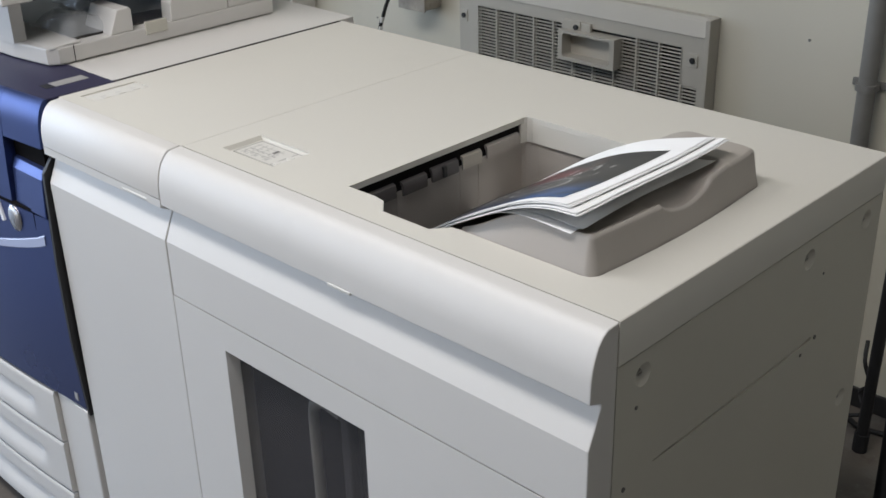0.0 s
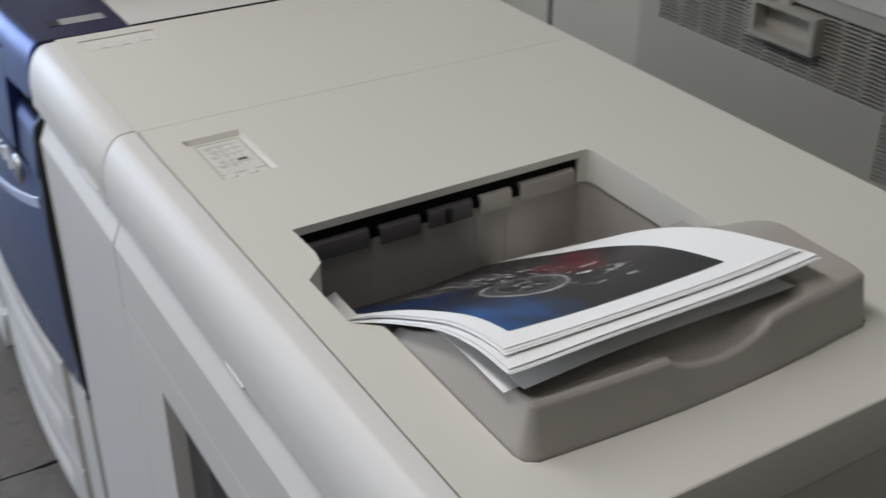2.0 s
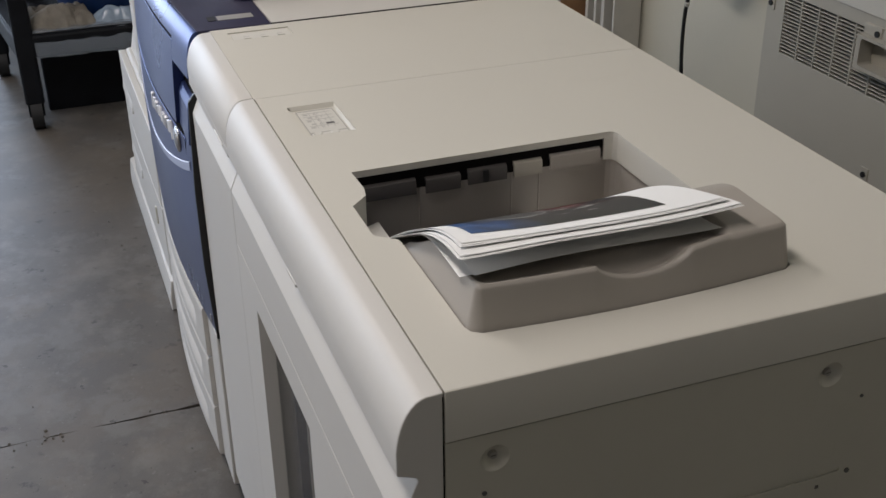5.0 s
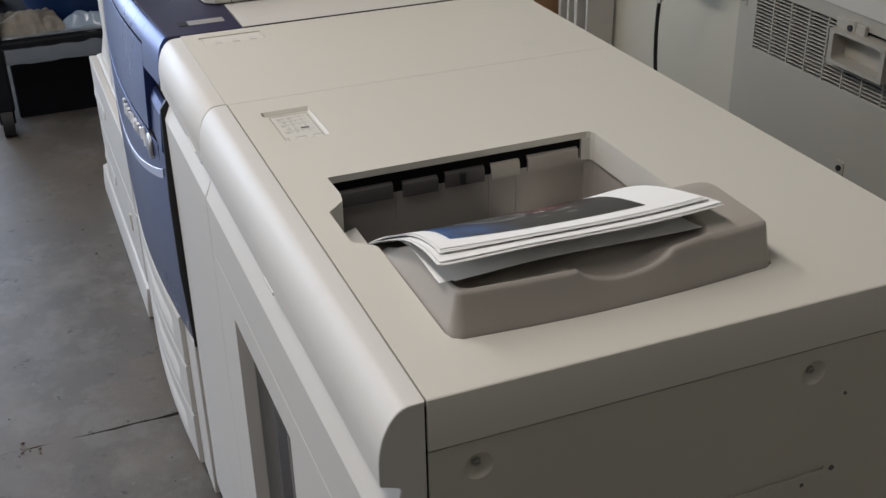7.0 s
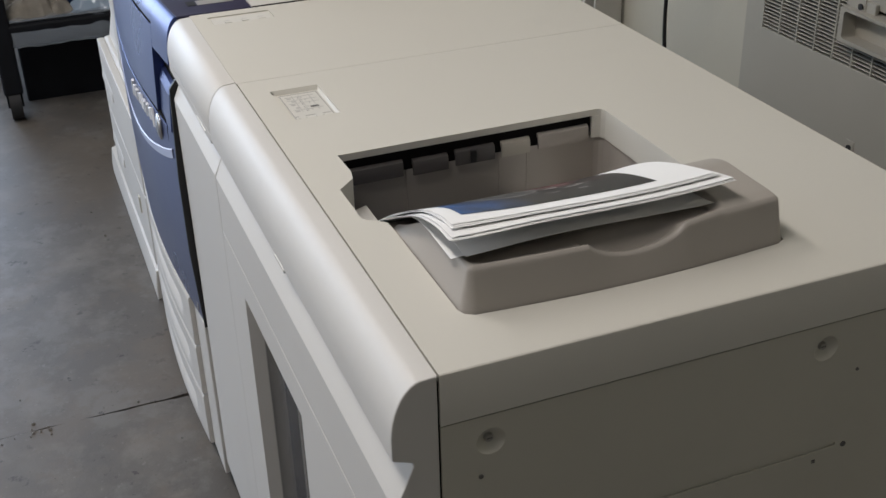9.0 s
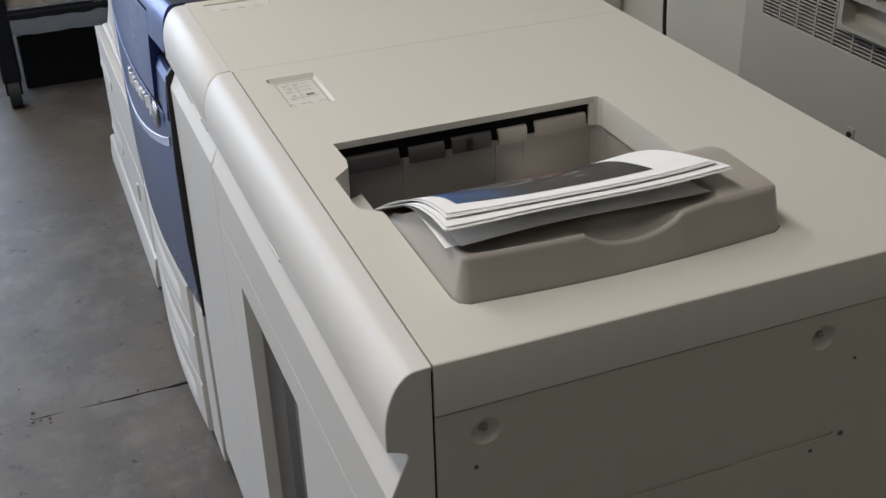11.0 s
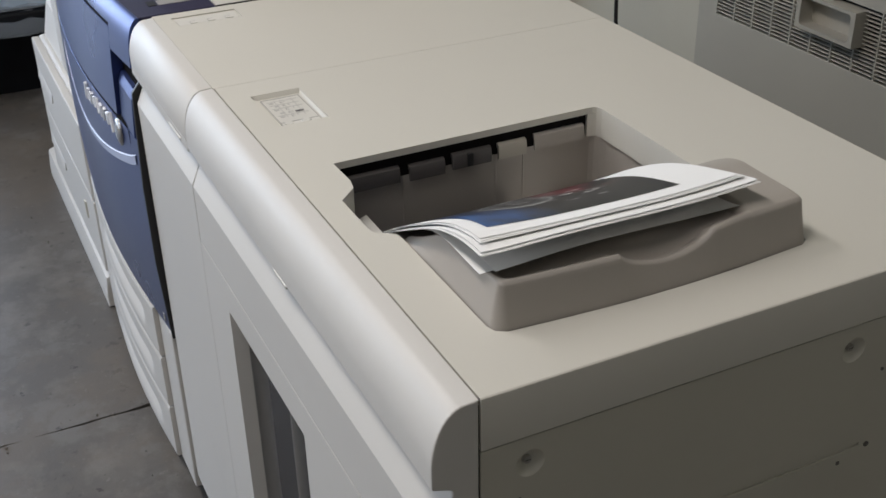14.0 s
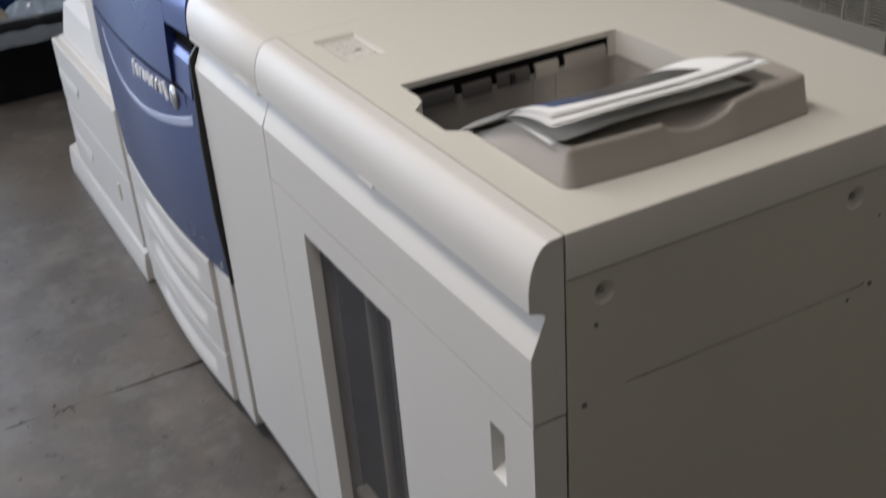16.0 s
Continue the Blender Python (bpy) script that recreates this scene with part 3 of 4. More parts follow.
part("label_recess", box(-0.771, -0.643, 0.036, 0.116, 0.99, TOP - 0.0062), LID, stacker)
slope = bmesh.new()
for quad in ([(-0.767, 0.040, TOP), (-0.767, 0.112, TOP), (-0.762, 0.108, TOP - 0.006), (-0.762, 0.044, TOP - 0.006)], [(-0.767, 0.112, TOP), (-0.647, 0.112, TOP), (-0.655, 0.106, TOP - 0.006), (-0.758, 0.106, TOP - 0.006)]):
    slope.faces.new([slope.verts.new(p) for p in quad])
part("recess_slope", slope, LID, stacker)
marks = [(-0.702, -0.696, 0.080, 0.092, INK)]
for i, x in enumerate((-0.745, -0.732, -0.719, -0.706, -0.693)):
    marks += [(x, x + 0.0012, 0.053, 0.097, FADED)] if i != 3 else []
    marks += [(x + 0.003, x + 0.008, 0.055 + 0.004 * (i % 2), 0.0615 + 0.004 * (i % 2), FADED), (x + 0.003, x + 0.009, 0.071, 0.0722, LABEL_LINE), (x + 0.002, x + 0.007, 0.076 + 0.003 * (i % 3), 0.0775 + 0.003 * (i % 3), FADED)]
for y in (0.064, 0.0735, 0.089):
    marks += [(-0.748, -0.684, y, y + 0.0009, FADED)]
marks += [(-0.756, -0.657, 0.0475, 0.0487, LABEL_LINE), (-0.756, -0.657, 0.1023, 0.1035, LABEL_LINE), (-0.7555, -0.754, 0.0487, 0.1023, LABEL_LINE), (-0.6685, -0.667, 0.0487, 0.1023, LABEL_LINE)]
control_label(stacker, -0.756, -0.657, 0.047, 0.104, 0.0054, marks)
for by in (0.058, 0.083):
    part("membrane_button", cylinder((-0.6615, by, TOP - 0.0054), (-0.6615, by, TOP - 0.0036), 0.0068, 20, 0.0055), DECAL, stacker)


# output well and raised tray
part("well_floor", sheet(spread(-0.511, -0.28, 12), [0.024, 0.05, 0.25, 0.450], lambda x, y: 0.90 + 0.10 * smooth01((x + 0.516) / 0.26)), TAUPE, stacker, smooth=True)
back_wall = bmesh.new()
n_ribs = (0.155, 0.290, 0.332)
prof = [(0.03, -0.5095)]
for r in n_ribs:
    prof += [(r - 0.0012, -0.5095), (r - 0.0006, -0.5088), (r + 0.0006, -0.5088), (r + 0.0012, -0.5095)]
prof += [(0.436, -0.5095), (0.442, -0.506), (0.4465, -0.499), (0.4485, -0.485), (0.4485, -0.28)]
va = [back_wall.verts.new((x, y, 0.9905)) for y, x in prof]
vb = [back_wall.verts.new((x, y, 0.89)) for y, x in prof]
for i in range(len(prof) - 1):
    back_wall.faces.new((va[i], va[i + 1], vb[i + 1], vb[i]))
part("well_wall", back_wall, TAUPE, stacker, "taupe inner wall of the output well")
part("well_front_wall", box(-0.516, -0.29, 0.022, 0.026, 0.89, 0.986), TAUPE, stacker)
part("exit_slot", box(-0.528, -0.5105, 0.066, 0.432, 0.975, 1.0205), DARK, stacker)
# The three grey flaps carry the well's shade in their tone.
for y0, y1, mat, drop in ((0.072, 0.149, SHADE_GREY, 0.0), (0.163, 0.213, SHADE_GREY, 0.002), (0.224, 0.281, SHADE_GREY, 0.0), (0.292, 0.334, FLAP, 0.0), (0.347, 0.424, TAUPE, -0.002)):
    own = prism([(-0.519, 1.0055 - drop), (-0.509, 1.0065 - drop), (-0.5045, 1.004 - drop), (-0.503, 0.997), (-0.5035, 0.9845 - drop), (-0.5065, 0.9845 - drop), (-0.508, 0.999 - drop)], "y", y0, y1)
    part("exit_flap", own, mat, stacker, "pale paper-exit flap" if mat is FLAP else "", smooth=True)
part("sensor_flag", box(-0.506, -0.500, 0.245, 0.253, 0.986, 1.004, 0.001), BLACK, stacker)

def tray_height(x, y):
    r = 0.016
    dx = min(x - TX0 + 0.2, TX1 - x)
    dy = min(y - TY0, TY1 - y)
    if dx < r and dy < r:
        d = r - math.hypot(r - dx, r - dy)
    else:
        d = min(dx, dy)
    # the ramp inside lies lower than the rear block
    rear = smooth01((y - 0.352) / 0.012)
    behind = smooth01((y - 0.285) / 0.075)
    crest = TOP - 0.004 + (0.0535 + 0.0055 * behind) * smooth01((x + 0.318) / 0.135) - 0.003 * smooth01((x + 0.115) / 0.03)
    crest += -0.002 * rear * smooth01((x + 0.25) / 0.1) - 0.013 * (1 - rear) * smooth01((y - TY0 - 0.008) / 0.02) * smooth01((TX1 - 0.012 - x) / 0.02) * smooth01((x + 0.33) / 0.08)
    v = (y - 0.254) / 0.055
    if abs(v) < 1:
        crest -= 0.018 * (1 - v * v) ** 0.72 * smooth01((x - (TX1 - 0.060)) / 0.045)
    wall = d / 0.0095 if d < 0.0095 else 1.0
    edge = smooth01(d / 0.015)
    h = crest - TOP
    if h < 0:
        return crest - 0.012
    return TOP - 0.0035 + (h + 0.0035) * (0.80 * wall + 0.20 * edge)


xs = spread(TX0, TX1 - 0.06, 34) + spread(TX1 - 0.058, TX1 - 0.0165, 18) + spread(TX1 - 0.015, TX1, 22)
ys = spread(TY0, TY0 + 0.015, 22) + spread(TY0 + 0.0165, 0.170, 26) + spread(0.172, 0.300, 60) + spread(0.304, 0.345, 10) + spread(0.348, 0.370, 12) + spread(0.374, TY1 - 0.0165, 14) + spread(TY1 - 0.015, TY1, 22)
tray_mesh = sheet(xs, ys, tray_height)
for v in tray_mesh.verts:
    v.co.x += tray_bow(v.co.y) * smooth01((v.co.x - TX0) / (TX1 - TX0))
part("tray", tray_mesh, TAUPE, stacker, "raised taupe output tray with a finger notch", smooth=True)


# ---------------------------------------------------------------- interface module
module = thing("interface_module", "narrow cream plastic machine module between printer and stacker", "module")
part("body", box(SEAM2 + 0.004, SEAM1 - 0.004, 0.004, BACK - 0.004, 0.05, 0.99), DARK, module)
hole2 = [(-1.168, 0.026), (-1.122, 0.026), (-1.122, 0.136), (-1.168, 0.136)]
part("lid", plate([(SEAM2 + 0.001, -0.0006), (SEAM1 - 0.0004, -0.0006), (SEAM1 - 0.0004, BACK), (SEAM2 + 0.001, BACK)], [hole2], 0.992, TOP), LID, module)
part("label_recess", box(-1.173, -1.118, 0.022, 0.140, 0.991, TOP - 0.0022), LID, module)
control_label(module, -1.164, -1.127, 0.030, 0.132, 0.0015, [(-1.142, -1.138, 0.05 + 0.03 * i, 0.06 + 0.03 * i, FADED) for i in range(3)])
for i in range(3):
    part("membrane_button", box(-1.137, -1.128, 0.050 + 0.030 * i, 0.062 + 0.030 * i, TOP - 0.0018, TOP - 0.0004, 0.0005), DECAL, module)
part("front_shoulder", prism(roll_profile()[:11] + [(-0.0478, 0.955), (-0.001, 0.955)], "x", SEAM2 + 0.006, SEAM1 - 0.0065, 0.0015), CREAM, module, smooth=True)
part("shoulder_lower", prism([(-0.0475, 0.9535), (-0.0478, 0.940), (-0.035, 0.934), (-0.001, 0.934), (-0.001, 0.9535)], "x", SEAM2 + 0.006, SEAM1 - 0.0065, 0.0008), CREAM, module)
part("front_panel", prism([(-0.026, 0.9325), (-0.0275, 0.930), (FRONT, 0.8845), (FRONT, 0.05), (-0.001, 0.05), (-0.001, 0.9325)], "x", SEAM2 + 0.006, SEAM1 - 0.0075, 0.0015), CREAM, module, smooth=17)
part("seam_filler", box(SEAM2 + 0.01, SEAM1 + 0.003, -0.018, 0.002, 0.06, 0.93), DARK, module)
part("white_bar", box(-0.935, -0.865, -0.0492, -0.044, 0.9425, 0.9465, 0.0012), DECAL, module, "small white bar under the shoulder edge")
part("plinth", box(SEAM2 + 0.02, SEAM1 - 0.01, 0.0, BACK - 0.02, GROUND, 0.05), BLACK, module)

# ---------------------------------------------------------------- printer
PX0, PX1 = -2.02, -1.1985
printer = thing("production_printer", "large cream and dark blue production printer with three drawers", "printer")
part("body", box(PX0, PX1, 0.0, 0.698, 0.05, 1.0), CREAM, printer)
part("seam_shadow_strip", box(-1.2065, -1.1952, 0.115, 0.657, 0.99, 1.0284), DARK, printer)
part("top_cover", box(PX0, PX1 - 0.0085, 0.115, 0.700, 1.0, TOP - 0.001, 0.0008), CREAM, printer)
part("navy_top", prism([(PX0 + (PX1 - PX0) * k / 24, -0.0225 - 0.021 * math.sin(math.pi * k / 24)) for k in range(25)] + [(PX1, 0.113), (PX0, 0.113)], "z", 1.0, TOP, 0.002), NAVY_TOP, printer, "dark navy top panel")
part("rating_label", box(-1.279, -1.251, 0.026, 0.092, TOP - 0.0005, TOP + 0.0006), SILVER, printer, "silver label on the navy top")
part("black_button", box(-1.279, -1.251, 0.008, 0.023, TOP - 0.0005, TOP + 0.0008), BLACK, printer)
part("rear_top_label", box(-1.87, -1.84, 0.03, 0.07, TOP - 0.0005, TOP + 0.0006), SILVER, printer)


def front_bow(x):
    """Plan of the front: bowed gently outward."""
    return -0.021 * math.sin(math.pi * min(1.0, max(0.0, (x - PX0) / (PX1 - PX0))))


def bowed(x0, x1, section, bow, n=28):
    """A section (y, z) drawn along x and bowed outward in plan."""
    bm = bmesh.new()
    rows = []
    for i in range(n + 1):
        x = x0 + (x1 - x0) * i / n
        rows.append([bm.verts.new((x, y + bow(x), z)) for y, z in section])
    k = len(section)
    for p, q in zip(rows, rows[1:]):
        for j in range(k):
            bm.faces.new((p[j], p[(j + 1) % k], q[(j + 1) % k], q[j]))
    bm.faces.new(rows[0])
    bm.faces.new(rows[-1])
    return bm


def door_y(z):
    """The front from the side: a rounded shoulder over a gentle belly."""
    if z > 0.96:
        return -0.023 - 0.024 * math.sqrt(max(0.0, 1 - ((z - 0.96) / 0.07) ** 2))
    return -0.047 - 0.012 * math.sin(math.pi * min(1.0, max(0.0, (0.96 - z) / 0.62))) ** 0.8


def door_section(z0, z1, n=14):
    zs = [z1 - (z1 - z0) * k / n for k in range(n + 1)]
    return [(door_y(z1) + 0.004, z1 + 0.0015)] + [(door_y(z), z) for z in zs] + [(door_y(z0) + 0.004, z0 - 0.0015), (0.0, z0 - 0.0015), (0.0, z1 + 0.0015)]


def shoulder_section(z0, n=12):
    zs = [z0 + (TOP - z0) * math.sin(math.pi / 2 * k / n) for k in range(n, -1, -1)]
    return [(door_y(z), z) for z in zs] + [(-0.012, z0), (-0.012, TOP - 0.006)]


part("blue_shoulder", bowed(PX0, -1.319, shoulder_section(0.9925), front_bow), NAVY, printer, "glossy blue rounded shoulder", smooth=True)
part("blue_shoulder", bowed(-1.3185, PX1, shoulder_section(0.945), front_bow, 8), NAVY, printer, smooth=True)
upper = part("upper_door", bowed(PX0 + 0.006, -1.3205, door_section(0.8185, 0.9845), front_bow), NAVY, printer, "blue upper front door", smooth=True)
main_door = part("front_door", bowed(PX0 + 0.002, -1.2045, door_section(0.403, 0.8095), front_bow), NAVY, printer, "dark blue front door", smooth=True)
for z0, z1, xr in ((0.9855, 0.9915, -1.3205), (0.8105, 0.8175, -1.21)):
    part("front_seam", bowed(PX0 + 0.008, xr, [(door_y(z1) + 0.0012, z1), (door_y(z0) + 0.0012, z0), (0.0, z0), (0.0, z1)], front_bow), DARK, printer)
part("panel_line", box(-1.2515, -1.2502, door_y(0.78) - 0.0042, -0.03, 0.735, 0.811), DARK, main_door)
part("door_gap", box(PX0 + 0.01, -1.21, -0.040, 0.0, 0.80, 0.99), DARK, printer)
part("handle_block", prism([(-0.026, 0.910), (-0.047, 0.902), (-0.054, 0.885), (-0.0595, 0.8135), (0.0, 0.8135), (0.0, 0.910)], "x", -1.316, -1.206, 0.002), NAVY, printer, "blue door handle block")
part("handle_gap", box(-1.316, -1.206, -0.03, 0.0, 0.90, 0.95), DARK, printer)
part("black_edge_strip", prism([(-0.034, 0.925), (-0.053, 0.900), (-0.0605, 0.72), (-0.0605, 0.56), (-0.052, 0.390), (-0.02, 0.390), (-0.02, 0.925)], "x", -1.2035, -1.1945, 0.001), BLACK, printer, "black strip along the door edge")
part("lock_mark", box(-1.236, -1.224, -0.0565, -0.040, 0.415, 0.432), SILVER, main_door)


def swoosh():
    bm = bmesh.new()
    rows = []
    n = 40
    for i in range(n + 1):
        u = i / n
        x = -1.905 + 0.68 * u
        z = 0.782 - 0.091 * math.sin(math.pi * u ** 0.72) ** 0.85 - 0.018 * u
        y = door_y(z) + front_bow(x) - 0.0004
        w = 0.0025 + 0.0085 * u
        rows.append([bm.verts.new((x, y - d, z + s * w)) for s, d in ((-1, -0.001), (-0.8, 0.0012), (0.8, 0.0012), (1, -0.001))])
    for p, q in zip(rows, rows[1:]):
        for k in range(3):
            bm.faces.new((p[k], p[k + 1], q[k + 1], q[k]))
    return bm


part("swoosh_trim", swoosh(), SWOOSH, main_door, "pale blue curved trim line", smooth=True)
ball = bmesh.new()
bmesh.ops.create_uvsphere(ball, u_segments=24, v_segments=14, radius=0.027)
turned(ball, Matrix.Translation((-1.318, -0.066, 0.785)) @ Matrix.Diagonal((0.85, 0.3, 1, 1)))
part("emblem", ball, CHROME, main_door, "chrome round emblem", smooth=True)
for i, (w, h, lean) in enumerate(((0.008, 0.044, 14), (0.013, 0.030, -8), (0.007, 0.034, 24), (0.014, 0.026, -12), (0.008, 0.036, -26), (0.012, 0.030, 10), (0.007, 0.038, 26), (0.013, 0.028, -6), (0.008, 0.046, -20))):
    h *= 0.85
    w *= 1.25
    x = -1.575 + 0.0265 * i
    part("emblem_bar", turned(box(-w / 2, w / 2, -0.003, 0.003, -h / 2, h / 2, 0.0015), pose(x, door_y(0.785) + front_bow(x) - 0.002, 0.780 + 0.001 * i, 0, lean)), LETTER, main_door)


def drawer(z0, z1):
    """A flat bowed face with a shallow scooped grip whose lower slope looks up."""
    x0, x1 = PX0 + 0.004, -1.322
    xs, zs = spread(x0, x1, 44), spread(z0 + 0.0012, z1 - 0.0012, 26)
    bm = bmesh.new()
    face = []
    for x in xs:
        row = []
        for z in zs:
            v = (z1 - z) / (z1 - z0)
            ends = smooth01((x + 1.90) / 0.05) * smooth01((-1.40 - x) / 0.05)
            scoop = ends * smooth01((v - 0.34) / 0.10) * (1 - smooth01((v - 0.46) / 0.40))
            rim = 0.003 * (1 - smooth01(min(v, 1 - v) / 0.04))
            row.append(bm.verts.new((x, -0.0535 + front_bow(x) + 0.015 * scoop + rim, z)))
        face.append(row)
    for i in range(len(xs) - 1):
        for j in range(len(zs) - 1):
            bm.faces.new((face[i][j], face[i + 1][j], face[i + 1][j + 1], face[i][j + 1]))
    edge = [r[0] for r in face] + face[-1][1:] + [r[-1] for r in face[-2::-1]] + face[0][-2:0:-1]
    back = [bm.verts.new((v.co.x, 0.0, v.co.z)) for v in edge]
    for i in range(len(edge)):
        k = (i + 1) % len(edge)
        bm.faces.new((edge[i], edge[k], back[k], back[i]))
    return part("drawer", bm, CREAM, printer, "cream paper drawer with a scooped grip", smooth=True)


drawer(0.272, 0.395)
drawer(0.142, 0.270)
drawer(0.005, 0.140)
part("corner_panel", box(-1.320, -1.204, -0.053, 0.0, 0.005, 0.395, 0.003), CREAM, printer)
part("left_end_cover", box(PX0 - 0.110, PX0 - 0.002, -0.056, 0.66, 0.635, 0.998, 0.012), CREAM, printer)
part("left_end_cover", box(PX0 - 0.066, PX0 - 0.002, -0.045, 0.66, 0.03, 0.633, 0.008), CREAM, printer)
part("plinth", box(PX0, PX1, 0.0, 0.70, GROUND, 0.05), BLACK, printer)


def scanner():
    ob = thing("document_scanner", "cream scanner unit with a recessed dark output tray on the printer", "scanner")
    X = -1.362
    base = part("base", prism([(X, 0.098), (X - 0.014, 0.080), (-1.48, 0.066), (-1.65, 0.060), (-1.89, 0.060), (-1.89, 0.62), (X, 0.606)], "z", TOP + 0.0015, TOP + 0.034, 0.003), CREAM, ob, smooth=False)
    part("rear_block", prism([(0.492, TOP + 0.034), (0.622, TOP + 0.034), (0.608, 1.30), (0.492, 1.30)], "x", -1.88, X - 0.001, 0.003), CREAM, ob)
    part("end_wall", prism([(0.350, TOP + 0.034), (0.490, TOP + 0.034), (0.490, 1.113), (0.416, 1.117), (0.358, 1.110), (0.352, 1.10)], "x", X - 0.035, X - 0.001, 0.002), CREAM, ob)
    part("corner_post", prism([(0.211, TOP + 0.034), (0.263, TOP + 0.034), (0.263, 1.106), (0.258, 1.111), (0.232, 1.110)], "x", X - 0.10, X - 0.001, 0.002), CREAM, ob)
    part("front_slope", prism([(0.085, TOP + 0.034), (0.150, TOP + 0.034), (0.146, 1.069), (0.092, 1.066)], "x", X - 0.45, X - 0.003, 0.002), CREAM, ob)
    part("latch_tab", box(X - 0.004, X + 0.003, 0.288, 0.338, TOP + 0.020, TOP + 0.045, 0.0015), SIDE, ob)
    part("base_seam", box(X + 0.0002, X + 0.0008, 0.129, 0.1305, TOP + 0.002, TOP + 0.034), DARK, ob)
    part("tray_floor", box(-1.87, X - 0.03, 0.14, 0.49, TOP + 0.034, TOP + 0.038), SMOKE, ob)
    part("tray_back", box(-1.87, X - 0.12, 0.456, 0.490, TOP + 0.038, 1.20), SMOKE, ob)
    part("upper_tray", box(-1.87, X - 0.038, 0.088, 0.490, 1.156, 1.205, 0.006), CREAM, ob, "cream document tray over a dark gap")
    # Dark sheet under the cream tray: shade of the gap is in its colour.
    part("tray_gap_shade", box(-1.86, X - 0.060, 0.095, 0.489, 1.146, 1.1555), SMOKE, ob)
    part("control_block", box(-1.87, X - 0.034, 0.022, 0.084, 1.150, 1.26, 0.004), CREAM, ob)
    part("tray_clip", box(X - 0.0385, X - 0.030, 0.296, 0.318, 1.158, 1.170, 0.002), SILVER, ob)
    part("block_foot", box(-1.87, X - 0.10, 0.062, 0.088, TOP + 0.033, 1.150), CREAM, ob)
    part("upper_cover", box(-1.87, X - 0.16, 0.13, 0.49, 1.205, 1.30, 0.012), CREAM, ob, "cream document feeder cover")
    part("hinge", box(-1.85, X - 0.05, 0.610, 0.65, TOP + 0.04, 1.10, 0.004), STEEL, ob)


scanner()


def crumpled(name, cx, cy, z, rx, ry, height, mat, seed, label, category, n=56, thick=0.0):
    bm = sheet(spread(-rx, rx, n), spread(-ry, ry, n), lambda x, y: 0.0)
    for v in bm.verts:
        u = max(0.0, 1 - (v.co.x / rx) ** 4) * max(0.0, 1 - (v.co.y / ry) ** 4)
        q = Vector((v.co.x * 10 + seed, v.co.y * 10, seed * 1.3))
        q2 = q * 3.1
        hgt = height * (0.35 + 0.65 * abs(noise.noise(q) * 1.3) + 0.22 * abs(noise.noise(q2)) + 0.07 * abs(noise.noise(q2 * 2.7)))
        v.co.z = max(0.0004, u * hgt)
        v.co.x += 0.12 * rx * noise.noise(q2 + Vector((5, 0, 0))) + 0.1 * rx * noise.noise(q)
        v.co.y += 0.12 * ry * noise.noise(q2 + Vector((0, 7, 0))) + 0.1 * ry * noise.noise(q)
    turned(bm, Matrix.Translation((cx, cy, z)))
    return tagged(part(name, bm, mat, smooth=True), label, category)


crumpled("plastic_bag", -1.47, 0.205, TOP + 0.039, 0.08, 0.06, 0.045, FILM, 3, "crumpled clear plastic bag in the scanner tray", "bag")
crumpled("plastic_bag", -1.58, 0.34, TOP + 0.039, 0.12, 0.07, 0.05, FILM, 6, "crumpled clear plastic wrap in the scanner tray", "bag")


# ---------------------------------------------------------------- paper feeder beyond the printer
feeder = thing("paper_feeder", "low cream paper feeder cabinet beside the printer", "feeder")
FX0, FX1 = -2.88, -2.09
part("body", box(FX0, FX1, -0.03, 0.60, 0.05, 0.50, 0.012), CREAM, feeder)
part("top_cover", prism([(-0.010, 0.50), (0.012, 0.60), (0.05, 0.62), (0.60, 0.62), (0.62, 0.50)], "x", FX0 + 0.01, FX1 - 0.01, 0.004), CREAM, feeder)
for z0, z1 in ((0.066, 0.275), (0.28, 0.495)):
    face = part("drawer", box(FX0 + 0.008, FX1 - 0.008, -0.050, -0.028, z0, z1, 0.003), CREAM, feeder)
    zg = z0 + 0.5 * (z1 - z0)
    part("grip_slot", prism([(-0.0500, zg + 0.014), (-0.0512, zg + 0.012), (-0.0545, zg - 0.012), (-0.0500, zg - 0.016)], "x", -2.88 + 0.03, -2.60, 0.001), CREAM, face, "slim moulded grip")
part("base_skirt", prism([(-0.030, 0.060), (-0.054, 0.050), (-0.060, -0.005), (-0.060, GROUND + 0.004), (0.6, GROUND + 0.004), (0.6, 0.060)], "x", FX0 - 0.16, FX1 + 0.0, 0.003), CREAM, feeder, "cream base skirt")
part("latch", box(-2.27, -2.25, -0.0545, -0.048, 0.16, 0.21, 0.001), SIDE, feeder)
part("rubber_foot", cylinder((-2.7, 0.1, GROUND), (-2.7, 0.1, GROUND + 0.02), 0.03), RUBBER, feeder)


# ---------------------------------------------------------------- printed sheets
def paper_z(x, y):
    """The stack's crest line: lies in the well, climbs over the tray and levels out."""
    d = x + 0.087
    z = 1.118 + 0.16 * d - 0.94 * d * d
    if x < -0.36:
        z = 1.118 - 0.16 * 0.273 - 0.94 * 0.273 ** 2 + (x + 0.36) * 0.66
    front = 1 - smooth01((y - 0.05) / 0.12)
    z -= 0.004 * smooth01((y - 0.18) / 0.17) * smooth01((x + 0.25) / 0.1)
    return z + front * (0.004 * math.exp(-((x + 0.19) / 0.05) ** 2) - 0.006 * smooth01((x + 0.15) / 0.06))


